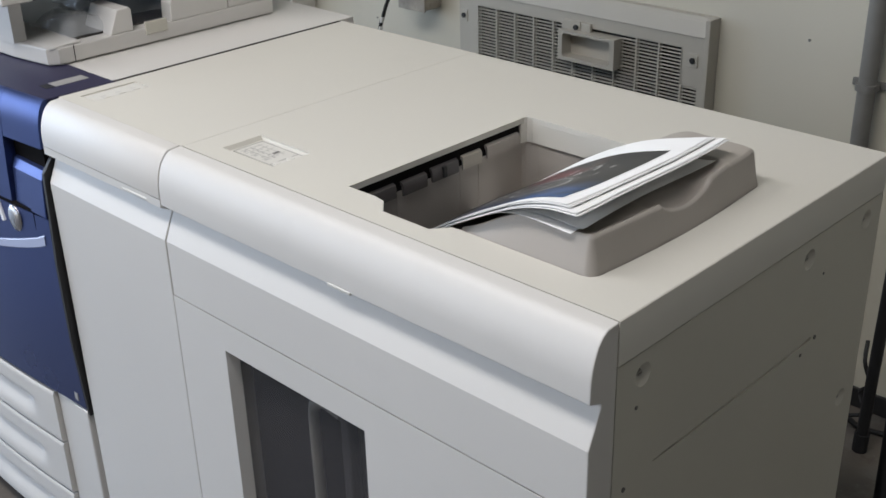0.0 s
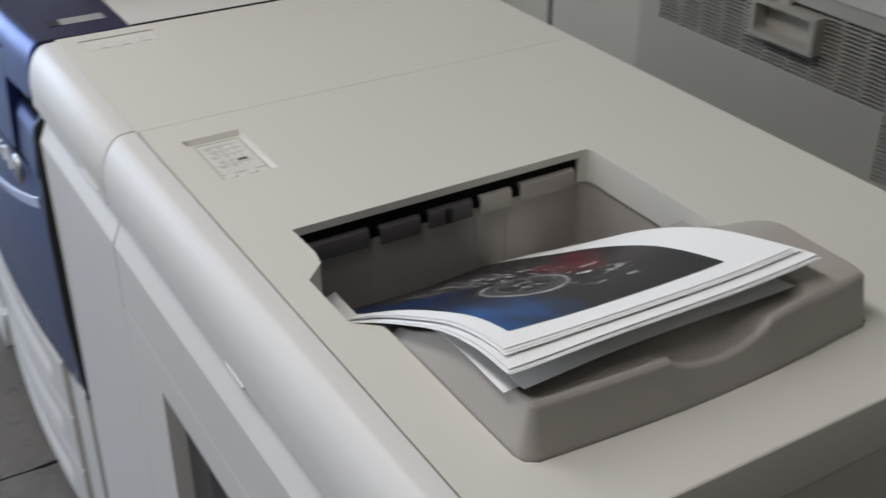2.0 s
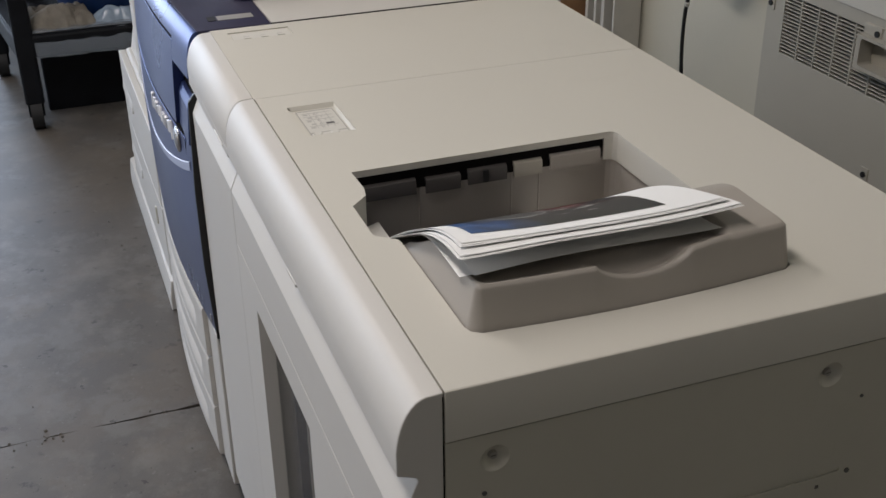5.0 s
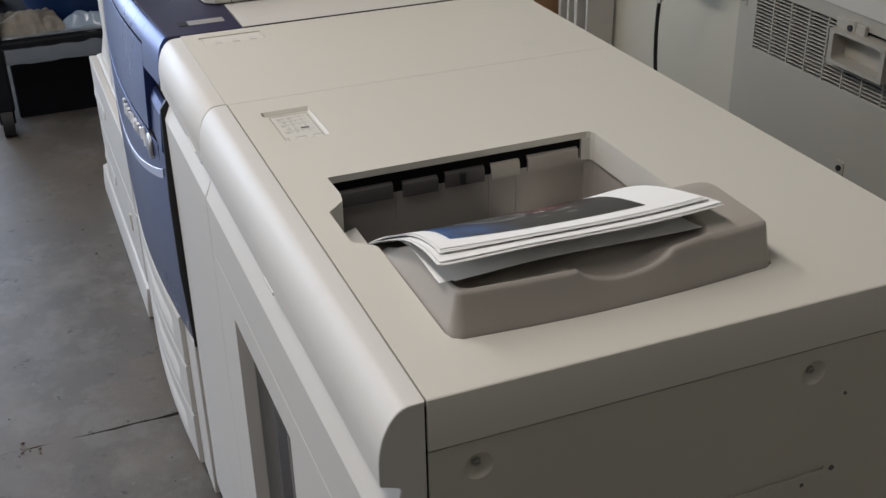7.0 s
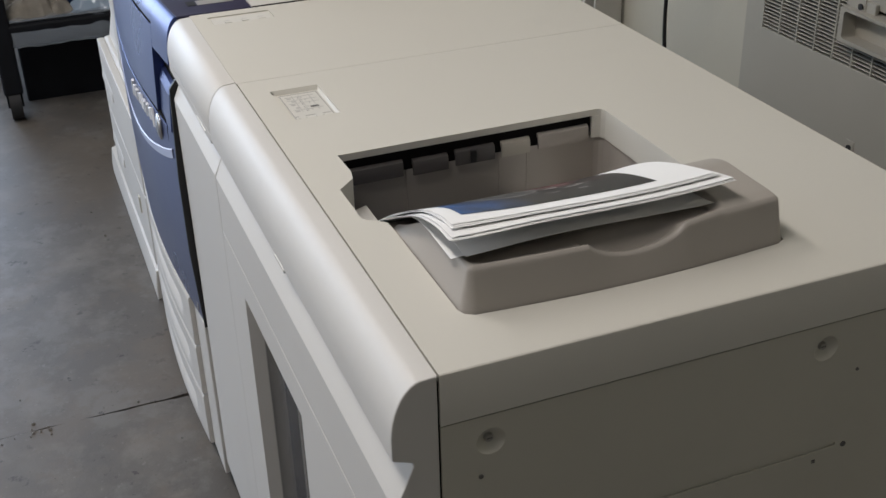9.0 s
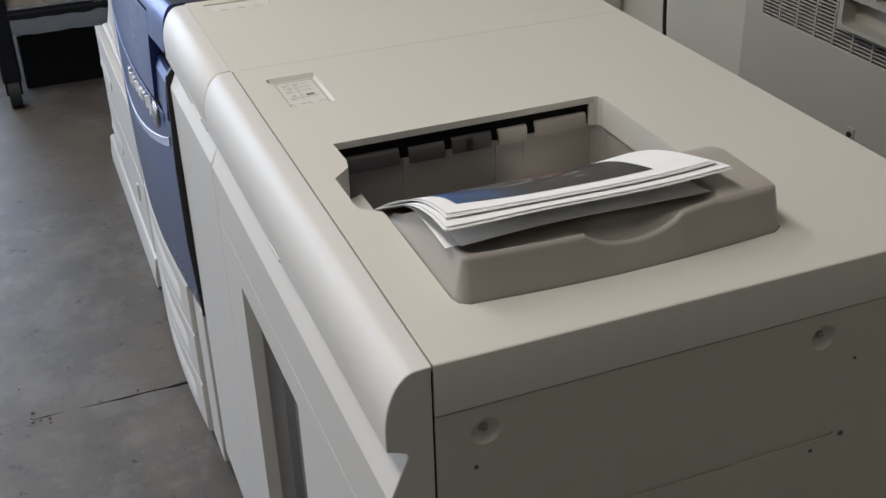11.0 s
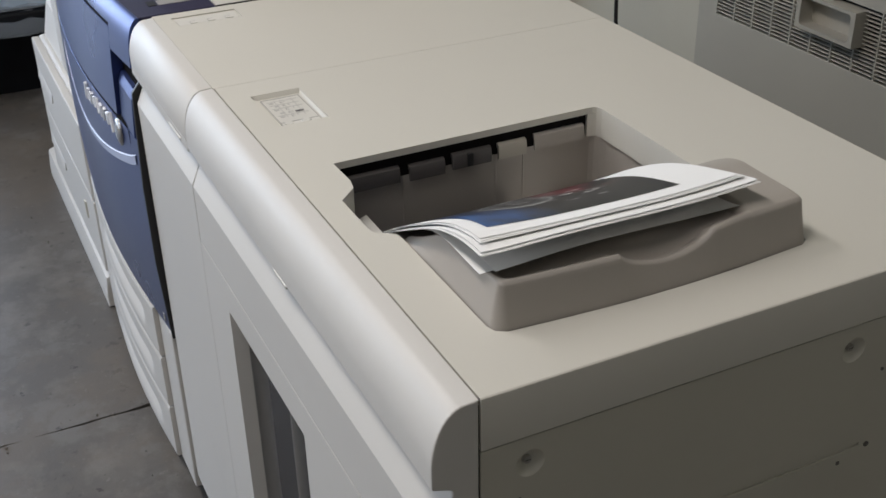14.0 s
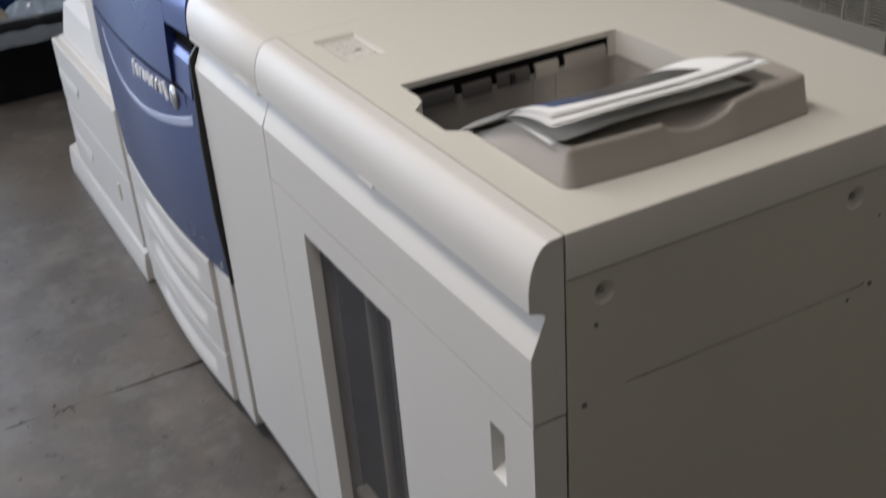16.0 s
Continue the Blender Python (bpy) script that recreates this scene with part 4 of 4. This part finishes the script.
def stack_sheet(name, x_end, y0, y1, lift, droop, curl, label, mat=PAPER):
    xs = spread(x_end - 0.43, x_end, 40)
    ys = spread(y0, y1, 16)

    def hgt(x, y):
        u = (x - (x_end - 0.43)) / 0.43
        v = (y - y0) / (y1 - y0)
        return paper_z(x, y) + lift - droop * smooth01((u - 0.70) / 0.30) + curl * math.sin(math.pi * v) * smooth01((u - 0.2) / 0.5) + 0.0025 * math.sin(9 * v + 7 * u) * (1 - u)
    ob = tagged(part(name, sheet(xs, ys, hgt, 0.00028), mat, smooth=True), label, "paper", group="printed sheets in the output tray")
    return ob, hgt


SHEETS = (
    (-0.117, 0.061, 0.350, -0.0055, 0.0265, 0.000, "white printed sheet drooping under the stack"),
    (-0.109, 0.074, 0.361, -0.0068, 0.0225, 0.000, "white printed sheet drooping under the stack"),
    (-0.104, 0.0575, 0.381, -0.0048, 0.001, -0.006, "white printed sheet in the output tray"),
    (-0.1055, 0.0555, 0.379, -0.0042, 0.001, -0.006, "white printed sheet in the output tray"),
    (-0.108, 0.0585, 0.380, -0.0036, 0.000, -0.006, "white printed sheet in the output tray"),
    (-0.1215, 0.0640, 0.374, -0.0011, 0.0, -0.006, "white printed sheet in the output tray"),
    (-0.124, 0.0660, 0.371, -0.0006, 0.0, -0.006, "white printed sheet in the output tray"),
    (-0.1275, 0.0670, 0.369, 0.0004, 0.0, -0.006, "top printed sheet with a dark motorbike photograph"),
)
stack = [stack_sheet("paper_sheet", *spec) for spec in SHEETS]


def photo_print(sheet_ob, height, x0, x1, y0, y1, label):
    """The picture printed on a sheet, inside its white margin."""
    bm = sheet(spread(x0, x1, 40), spread(y0, y1, 16), lambda x, y: height(x, y) + 0.0005)
    uv = bm.loops.layers.uv.new("UVMap")
    for f in bm.faces:
        for lp in f.loops:
            lp[uv].uv = ((lp.vert.co.x - x0) / (x1 - x0), (lp.vert.co.y - y0) / (y1 - y0))
    part("printed_photo", bm, PHOTO, sheet_ob, label, smooth=True)


photo_print(*stack[-1], -0.530, -0.150, 0.0865, 0.3130, "dark photograph with blue and red light")
photo_print(*stack[0], -0.520, -0.140, 0.083, 0.310, "dark photograph")

# ---------------------------------------------------------------- along the back wall
def grille_panel():
    """A printer's rear cover leaning flat on the wall: louvres, a grip box and screws."""
    x0, x1, z0, z1 = -1.722, -0.868, GROUND + 0.002, 0.898
    yf = WALL_Y - 0.045
    gx0, gx1, gz0, gz1 = -1.647, -0.938, 0.655, 0.816
    ex0, ex1, ez0, ez1 = -0.938, -0.888, 0.505, 0.716
    hx0, hx1, hz0, hz1 = -1.320, -1.130, 0.722, 0.806
    ob = thing("louvred_panel", "grey-white louvred machine cover leaning on the wall", "panel")
    outer = [(x0, z0), (x1, z0), (x1, z1 - 0.045), (x0, z1 - 0.045)]
    hole = [(gx0, gz0), (ex0, gz0), (ex0, ez0), (ex1, ez0), (ex1, ez1), (gx1, ez1), (gx1, gz1), (gx0, gz1)]
    bm = plate(outer, [hole], 0.0, 0.018)
    turned(bm, Matrix(((1, 0, 0, 0), (0, 0, -1, yf + 0.018), (0, 1, 0, 0), (0, 0, 0, 1))))
    part("face", bm, PANEL, ob)
    part("top_lip", prism([(yf - 0.004, z1 - 0.047), (yf + 0.012, z1 - 0.012), (yf + 0.02, z1), (WALL_Y - 0.001, z1), (WALL_Y - 0.001, z1 - 0.047)], "x", x0, x1, 0.002), PANEL, ob)
    part("edge_flange", box(x1 - 0.004, x1 + 0.010, yf - 0.004, WALL_Y - 0.001, z0, z1, 0.002), PANEL, ob)
    part("edge_flange", box(x0 - 0.012, x0 - 0.003, yf + 0.012, WALL_Y - 0.001, z0, z1 - 0.0, 0.002), PANEL, ob)
    # Dark sheet behind the slats: the gaps' shade is put into its colour.
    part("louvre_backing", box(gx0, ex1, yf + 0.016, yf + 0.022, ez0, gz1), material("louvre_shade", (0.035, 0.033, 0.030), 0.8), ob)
    n = 17
    for i in range(n + 1):
        z = gz0 + (gz1 - gz0) * i / n
        right = ex1 if z < ez1 else gx1
        for a, b in (((gx0, hx0), (hx1, right)) if hz0 < z < hz1 + 0.01 else ((gx0, right),)):
            part("slat", prism([(yf + 0.002, z - 0.0018), (yf + 0.0005, z), (yf + 0.002, z + 0.0018), (yf + 0.015, z - 0.0010), (yf + 0.015, z - 0.0040)], "x", a, b), PANEL, ob)
    for i in range(1, 17):
        z = gz0 - (gz1 - gz0) * i / n
        if z > ez0:
            part("slat", prism([(yf + 0.002, z - 0.0018), (yf + 0.0005, z), (yf + 0.002, z + 0.0018), (yf + 0.015, z - 0.0010), (yf + 0.015, z - 0.0040)], "x", ex0, ex1), PANEL, ob)
    for i in range(1, 11):
        x = gx0 + (gx1 - gx0) * i / 10
        top, low = (gz1, gz0) if not hx0 < x < hx1 else (hz0, gz0)
        part("mullion", box(x - 0.0024, x + 0.0024, yf, yf + 0.014, low, top), PANEL, ob)
    grip = plate([(hx0, hz0), (hx1, hz0), (hx1, hz1), (hx0, hz1)], [rounded(hx0 + 0.014, hx1 - 0.014, hz0 + 0.010, hz1 - 0.008, 0.008, 4)], -0.014, 0.030)
    turned(grip, Matrix(((1, 0, 0, 0), (0, 0, -1, yf), (0, 1, 0, 0), (0, 0, 0, 1))))
    part("grip_box", grip, PANEL, ob, "moulded grip box")
    part("grip_back", box(hx0 + 0.002, hx1 - 0.002, yf + 0.010, yf + 0.013, hz0 + 0.002, hz1 - 0.002), FLAP, ob)
    part("screw_tab", box(-1.325, -1.225, yf - 0.010, yf + 0.002, 0.800, 0.830, 0.003), PANEL, ob)
    for x, z in ((-1.702, 0.779), (-1.272, 0.815), (-0.903, 0.788), (-1.249, 0.463), (-1.702, 0.25), (-0.903, 0.25)):
        yy = yf - 0.0105 if abs(x + 1.272) < 0.01 else yf - 0.001
        part("screw_plate", box(x - 0.014, x + 0.014, yy - 0.002, yy + 0.002, z - 0.018, z + 0.018, 0.001), PANEL, ob)
        part("screw", cylinder((x, yy - 0.006, z), (x, yy, z), 0.0075, 14), BLACK, ob, "dark screw")
    return ob


grille_panel()


def outlet_box():
    ob = thing("outlet_box", "scuffed metal outlet box mounted on the wall", "outlet")
    x0, x1, z0, z1 = -1.950, -1.840, 0.772, 0.893
    yf = WALL_Y - 0.076
    part("housing", box(x0, x1, yf, WALL_Y - 0.001, z0, z1, 0.005), ZINC, ob)
    part("cover", box(x0 - 0.003, x1 + 0.003, yf - 0.004, yf + 0.001, z0 - 0.003, z1 + 0.003, 0.0015), ZINC, ob)
    part("socket", cylinder((-1.905, yf - 0.008, 0.832), (-1.905, yf - 0.003, 0.832), 0.021, 24), BLACK, ob)
    part("knockout", cylinder((x1 + 0.003, WALL_Y - 0.026, 0.832), (x1 - 0.002, WALL_Y - 0.026, 0.832), 0.014, 20), BLACK, ob)
    part("conduit_pipe", cylinder((-1.89, WALL_Y - 0.024, z1), (-1.89, WALL_Y - 0.024, 3.39), 0.0125, 18), ZINC, ob, smooth=True)
    part("conduit_fitting", cylinder((-1.89, WALL_Y - 0.024, z1 - 0.002), (-1.89, WALL_Y - 0.024, z1 + 0.022), 0.018, 18), ZINC, ob)


outlet_box()
cord = thing("power_cord", "thick black power cord plugged into the outlet box", "cord")
part("cable", tube([(-1.912, WALL_Y - 0.125, 0.829), (-1.935, WALL_Y - 0.135, 0.812), (-1.972, WALL_Y - 0.128, 0.752), (-2.008, WALL_Y - 0.118, 0.675), (-2.026, WALL_Y - 0.105, 0.526), (-2.03, WALL_Y - 0.08, 0.30), (-2.02, WALL_Y - 0.07, 0.05), (-1.97, WALL_Y - 0.12, GROUND + 0.008)], 0.0060), RUBBER, cord, smooth=True)
for a, b in (((-1.9745, WALL_Y - 0.1275, 0.747), (-1.983, WALL_Y - 0.1255, 0.728)), ((-1.990, WALL_Y - 0.1235, 0.712), (-1.995, WALL_Y - 0.122, 0.701))):
    part("cable_tag", cylinder(a, b, 0.0066, 12), DECAL, cord)
part("plug", cylinder((-1.905, WALL_Y - 0.083, 0.832), (-1.912, WALL_Y - 0.125, 0.829), 0.018, 18, 0.011), RUBBER, cord, smooth=True)

pipe = thing("conduit", "grey painted steel conduit running up the wall", "pipe")
part("tube", cylinder((-0.447, WALL_Y - 0.030, 0.02), (-0.447, WALL_Y - 0.030, 3.39), 0.021, 24), STEEL, pipe, smooth=True)
for z in (0.808, 2.2):
    part("clamp", prism(rounded(-0.471, -0.423, WALL_Y - 0.055, WALL_Y - 0.001, 0.018, 6), "z", z - 0.008, z + 0.008), STEEL, pipe)
    part("clamp_ear", box(-0.493, -0.401, WALL_Y - 0.010, WALL_Y - 0.0005, z - 0.009, z + 0.009, 0.002), STEEL, pipe)


def stand():
    ob = thing("folding_stand", "black metal folding stand with leaning legs by the wall", "stand")
    for a, b in (((-0.272, 1.44, GROUND), (-0.262, 1.45, 0.75)), ((0.10, 1.44, GROUND), (-0.16, 1.45, 0.75)), ((-0.10, 1.15, GROUND), (-0.21, 1.43, 0.75))):
        leg = part("leg", cylinder(a, b, 0.014, 14), BLACK, ob, smooth=True)
        d = (Vector(b) - Vector(a)).normalized()
        part("rubber_foot", cylinder(Vector(a) + Vector((0, 0, 0.001)), Vector(a) + d * 0.05, 0.018, 14), RUBBER, leg)
    part("hub", box(-0.28, -0.14, 1.41, 1.48, 0.71, 0.79, 0.01), BLACK, ob)


stand()
tangle = thing("cable_tangle", "tangle of thin black cables on the floor", "cable")
part("cable", tube([(-0.33, 1.535, 0.20), (-0.315, 1.50, 0.16), (-0.30, 1.51, 0.10), (-0.325, 1.52, 0.06), (-0.30, 1.50, 0.02), (-0.345, 1.50, -0.01), (-0.29, 1.52, GROUND + 0.005)], 0.005), RUBBER, tangle, smooth=True)
part("cable", tube([(-0.40, 1.59, GROUND + 0.02), (-0.32, 1.52, GROUND + 0.010), (-0.20, 1.53, GROUND + 0.014), (-0.04, 1.52, GROUND + 0.007), (0.10, 1.54, GROUND + 0.008)], 0.007), RUBBER, tangle, smooth=True)


def carton(name, x0, x1, y0, y1, z0, z1, label):
    ob = thing(name, label, "box", group="cartons by the wall")
    part("carton", box(x0, x1, y0, y1, z0, z1, 0.003), CARDBOARD, ob)
    part("flap_line", box(x0 + 0.002, x1 - 0.002, (y0 + y1) / 2 - 0.002, (y0 + y1) / 2 + 0.002, z1, z1 + 0.001), INK, ob)
    return ob


c1 = carton("cardboard_box", -3.12, -2.60, 1.38, 1.60, GROUND, 0.30, "closed brown cardboard box on the floor")
c2 = carton("cardboard_box", -3.12, -2.60, 1.38, 1.60, 0.302, 0.655, "closed brown cardboard box with red mark")
c3 = carton("cardboard_box", -3.13, -2.595, 1.375, 1.60, 0.664, 0.795, "closed brown cardboard box with a yellow sticker")
c4 = carton("cardboard_box", -3.11, -2.605, 1.385, 1.60, 0.805, 1.10, "dark brown cardboard box on top of the pile")
part("shipping_label", box(-2.5995, -2.598, 1.416, 1.484, 0.588, 0.636), BOARD, c2, "creased white shipping label")
part("label_mark", box(-2.5978, -2.5972, 1.470, 1.482, 0.585, 0.632), INK, c2)
part("red_stamp", box(-2.70, -2.63, 1.3785, 1.3798, 0.575, 0.650), RED, c2)
part("yellow_sticker", box(-2.65, -2.625, 1.3735, 1.3748, 0.715, 0.775), TAPE, c3)
for y0, y1, z0, z1 in ((1.395, 1.455, 0.765, 0.777), (1.395, 1.47, 0.757, 0.7595), (1.425, 1.435, 0.722, 0.732), (1.45, 1.475, 0.716, 0.734), (1.385, 1.42, 0.687, 0.693)):
    part("printed_line", box(-2.5945, -2.5935, y0, y1, z0, z1), INK, c3)
part("carton_seam", box(-3.10, -2.62, 1.3838, 1.3848, 0.95, 0.953), INK, c4)


def leaning_board(x, w, t, h, lean, mat, label):
    ob = box(x, x + t, -w, 0, 0, h, 0.002)
    turned(ob, pose(0, WALL_Y - 0.012, GROUND, 0, lean, 0))
    return tagged(part("leaning_board", ob, mat), label, "board", group="boards leaning by the wall")


leaning_board(-2.575, 0.14, 0.018, 1.35, 0.3, BOARD, "off-white board leaning upright by the wall")
leaning_board(-2.535, 0.13, 0.014, 1.30, 0.5, BOARD, "off-white board leaning upright by the wall")
leaning_board(-2.50, 0.12, 0.020, 1.05, 0.2, BOARD, "off-white board with a worn edge by the wall")
leaning_board(-2.455, 0.10, 0.012, 0.86, 0.0, BOARD, "narrow off-white board leaning by the wall")


# ---------------------------------------------------------------- utility cart
def utility_cart():
    ob = thing("utility_cart", "black two-shelf utility cart on castors", "cart")
    cx0, cx1, cy0, cy1 = -4.47, -3.685, -0.372, 0.95
    for z0, z1 in ((0.245, 0.335), (0.605, 0.72)):
        shelf = part("shelf", prism([(cx0, cy0 - 0.11), (cx1, cy0), (cx1, cy1), (cx0, cy1)], "z", z0, z1, 0.010), CART, ob)
        part("shelf_rim", prism([(cx0 + 0.01, cy0 - 0.10), (cx1 - 0.01, cy0 + 0.01), (cx1 - 0.01, cy1 - 0.01), (cx0 + 0.01, cy1 - 0.01)], "z", z1 - 0.002, z1 + 0.006, 0.002), CART, shelf)
    for x in (cx0 + 0.035, cx1 - 0.035):
        for y in (cy0 + 0.035 - (0.11 if x < -4 else 0.0), cy1 - 0.035):
            part("post", box(x - 0.036, x + 0.036, y - 0.036, y + 0.036, 0.06, 0.72, 0.01), CART, ob)
            castor = part("castor", cylinder((x, y - 0.022, GROUND + 0.06), (x, y + 0.022, GROUND + 0.06), 0.06, 24), RUBBER, ob, smooth=True)
            part("fork", prism([(y - 0.030, 0.005), (y + 0.030, 0.005), (y + 0.030, 0.075), (y - 0.030, 0.075)], "x", x - 0.012, x + 0.012, 0.002), CART, castor)
    part("push_handle", tube([(cx0 + 0.02, cy0 + 0.03, 0.70), (cx0 - 0.10, cy0 + 0.05, 0.86), (cx0 - 0.13, 0.2, 0.88), (cx0 - 0.10, cy1 - 0.05, 0.86), (cx0 + 0.02, cy1 - 0.03, 0.70)], 0.016), CART, ob, smooth=True)


utility_cart()


# Added black block in place of the shade under the lower shelf.
crate = thing("cart_shadow_block", "black block added to stand in for the cart's shadow", "crate")
block_mesh = bmesh.new()
prism([(-4.36, GROUND), (-3.90, GROUND), (-3.865, 0.215), (-4.395, 0.215)], "y", -0.29, 0.86, 0.008, bm=block_mesh)
part("body", block_mesh, CART, crate)
part("rim", box(-4.405, -3.855, -0.30, 0.87, 0.200, 0.232, 0.006), CART, crate)
# Added cabinet shape: dark background behind the cart that also blocks light.
cabinet = thing("backdrop_block", "black cabinet-like block added as dark backdrop behind the cart", "cabinet")
part("body", box(-6.65, -6.00, -0.62, 1.35, GROUND + 0.04, 1.25, 0.006), CART, cabinet)
part("plinth", box(-6.63, -6.03, -0.60, 1.33, GROUND, GROUND + 0.04), BLACK, cabinet)
for y0, y1 in ((-0.615, 0.36), (0.366, 1.345)):
    leaf = part("door", box(-6.00, -5.982, y0, y1, 0.01, 1.235, 0.003), CART, cabinet)
    part("handle", box(-5.982, -5.965, 0.32 if y0 < 0 else 0.40, 0.335 if y0 < 0 else 0.415, 0.60, 0.74, 0.003), STEEL, leaf)


def tub():
    bm = bmesh.new()
    rings = []
    prof = [(0.17, 0.0), (0.20, 0.01), (0.25, 0.20), (0.262, 0.205), (0.262, 0.215), (0.245, 0.215), (0.19, 0.02), (0.0, 0.018)]
    for r, z in prof[:-1]:
        rings.append([bm.verts.new((1.25 * r * math.cos(2 * math.pi * k / 40), r * math.sin(2 * math.pi * k / 40), z)) for k in range(40)])
    for p, q in zip(rings, rings[1:]):
        for k in range(40):
            bm.faces.new((p[k], p[(k + 1) % 40], q[(k + 1) % 40], q[k]))
    bm.faces.new(rings[0])
    bm.faces.new(rings[-1])
    turned(bm, Matrix.Translation((-4.05, 0.02, 0.3415)))
    return tagged(part("wash_tub", bm, TUB, smooth=True), "large deep blue plastic tub on the cart shelf", "tub")


tub()
crumpled("cleaning_rag", -3.81, -0.20, 0.3415, 0.09, 0.15, 0.11, CLOTH, 11, "crumpled grey rag on the cart's lower shelf", "rag")
crumpled("bubble_wrap", -3.81, 0.10, 0.3415, 0.085, 0.18, 0.085, BUBBLE, 17, "bluish crumpled bubble wrap on the cart shelf", "wrap")
crumpled("bubble_wrap", -4.22, -0.28, 0.726, 0.20, 0.10, 0.06, BUBBLE, 23, "crumpled clear wrap on the cart's top shelf", "wrap")
drape = sheet(spread(-3.78, -3.672, 26), spread(-0.30, 0.30, 60), lambda x, y: 0.0)
for v in drape.verts:
    q = Vector((v.co.x * 20, v.co.y * 14, 3.0))
    over = max(0.0, v.co.x + 3.700) / 0.028
    v.co.z = 0.3445 + 0.010 * abs(noise.noise(q)) + 0.004 * abs(noise.noise(q * 3)) - over * (0.10 + 0.02 * noise.noise(Vector((0, v.co.y * 6, 1))))
    v.co.x = min(v.co.x, -3.680) + 0.006 * min(1.0, over) * (1.2 + noise.noise(q * 1.3))
tagged(part("plastic_film", drape, THIN, smooth=True), "crinkled clear plastic film hanging over the shelf edge", "film")
brown = thing("cardboard_tube", "brown cardboard tube standing on the cart shelf", "tube")
part("tube", cylinder((-4.30, -0.30, 0.3415), (-4.30, -0.30, 0.605), 0.035, 20), CARDBOARD, brown, smooth=True)

# ---------------------------------------------------------------- housings of the added ceiling fill, and wall marks
for lx, ly, watts in CEILING_FILL:
    lamp = thing("fill_housing", "unseen white batten housing added at a ceiling fill light", "lamp", group="ceiling battens")
    part("housing", box(lx - 0.80, lx + 0.80, ly - 0.27, ly + 0.27, 3.345, 3.399, 0.006), BOARD, lamp)
nails = random.Random(5)
for i in range(16):
    nx, nz = nails.uniform(-2.25, -0.55), nails.uniform(0.45, 1.25)
    r = nails.uniform(0.002, 0.0045)
    tagged(part("wall_plug", cylinder((nx, WALL_Y - 0.002, nz), (nx, WALL_Y + 0.002, nz), r, 8), STEEL), "small dark nail stuck in a wall", "nail", group="nails in the wall")
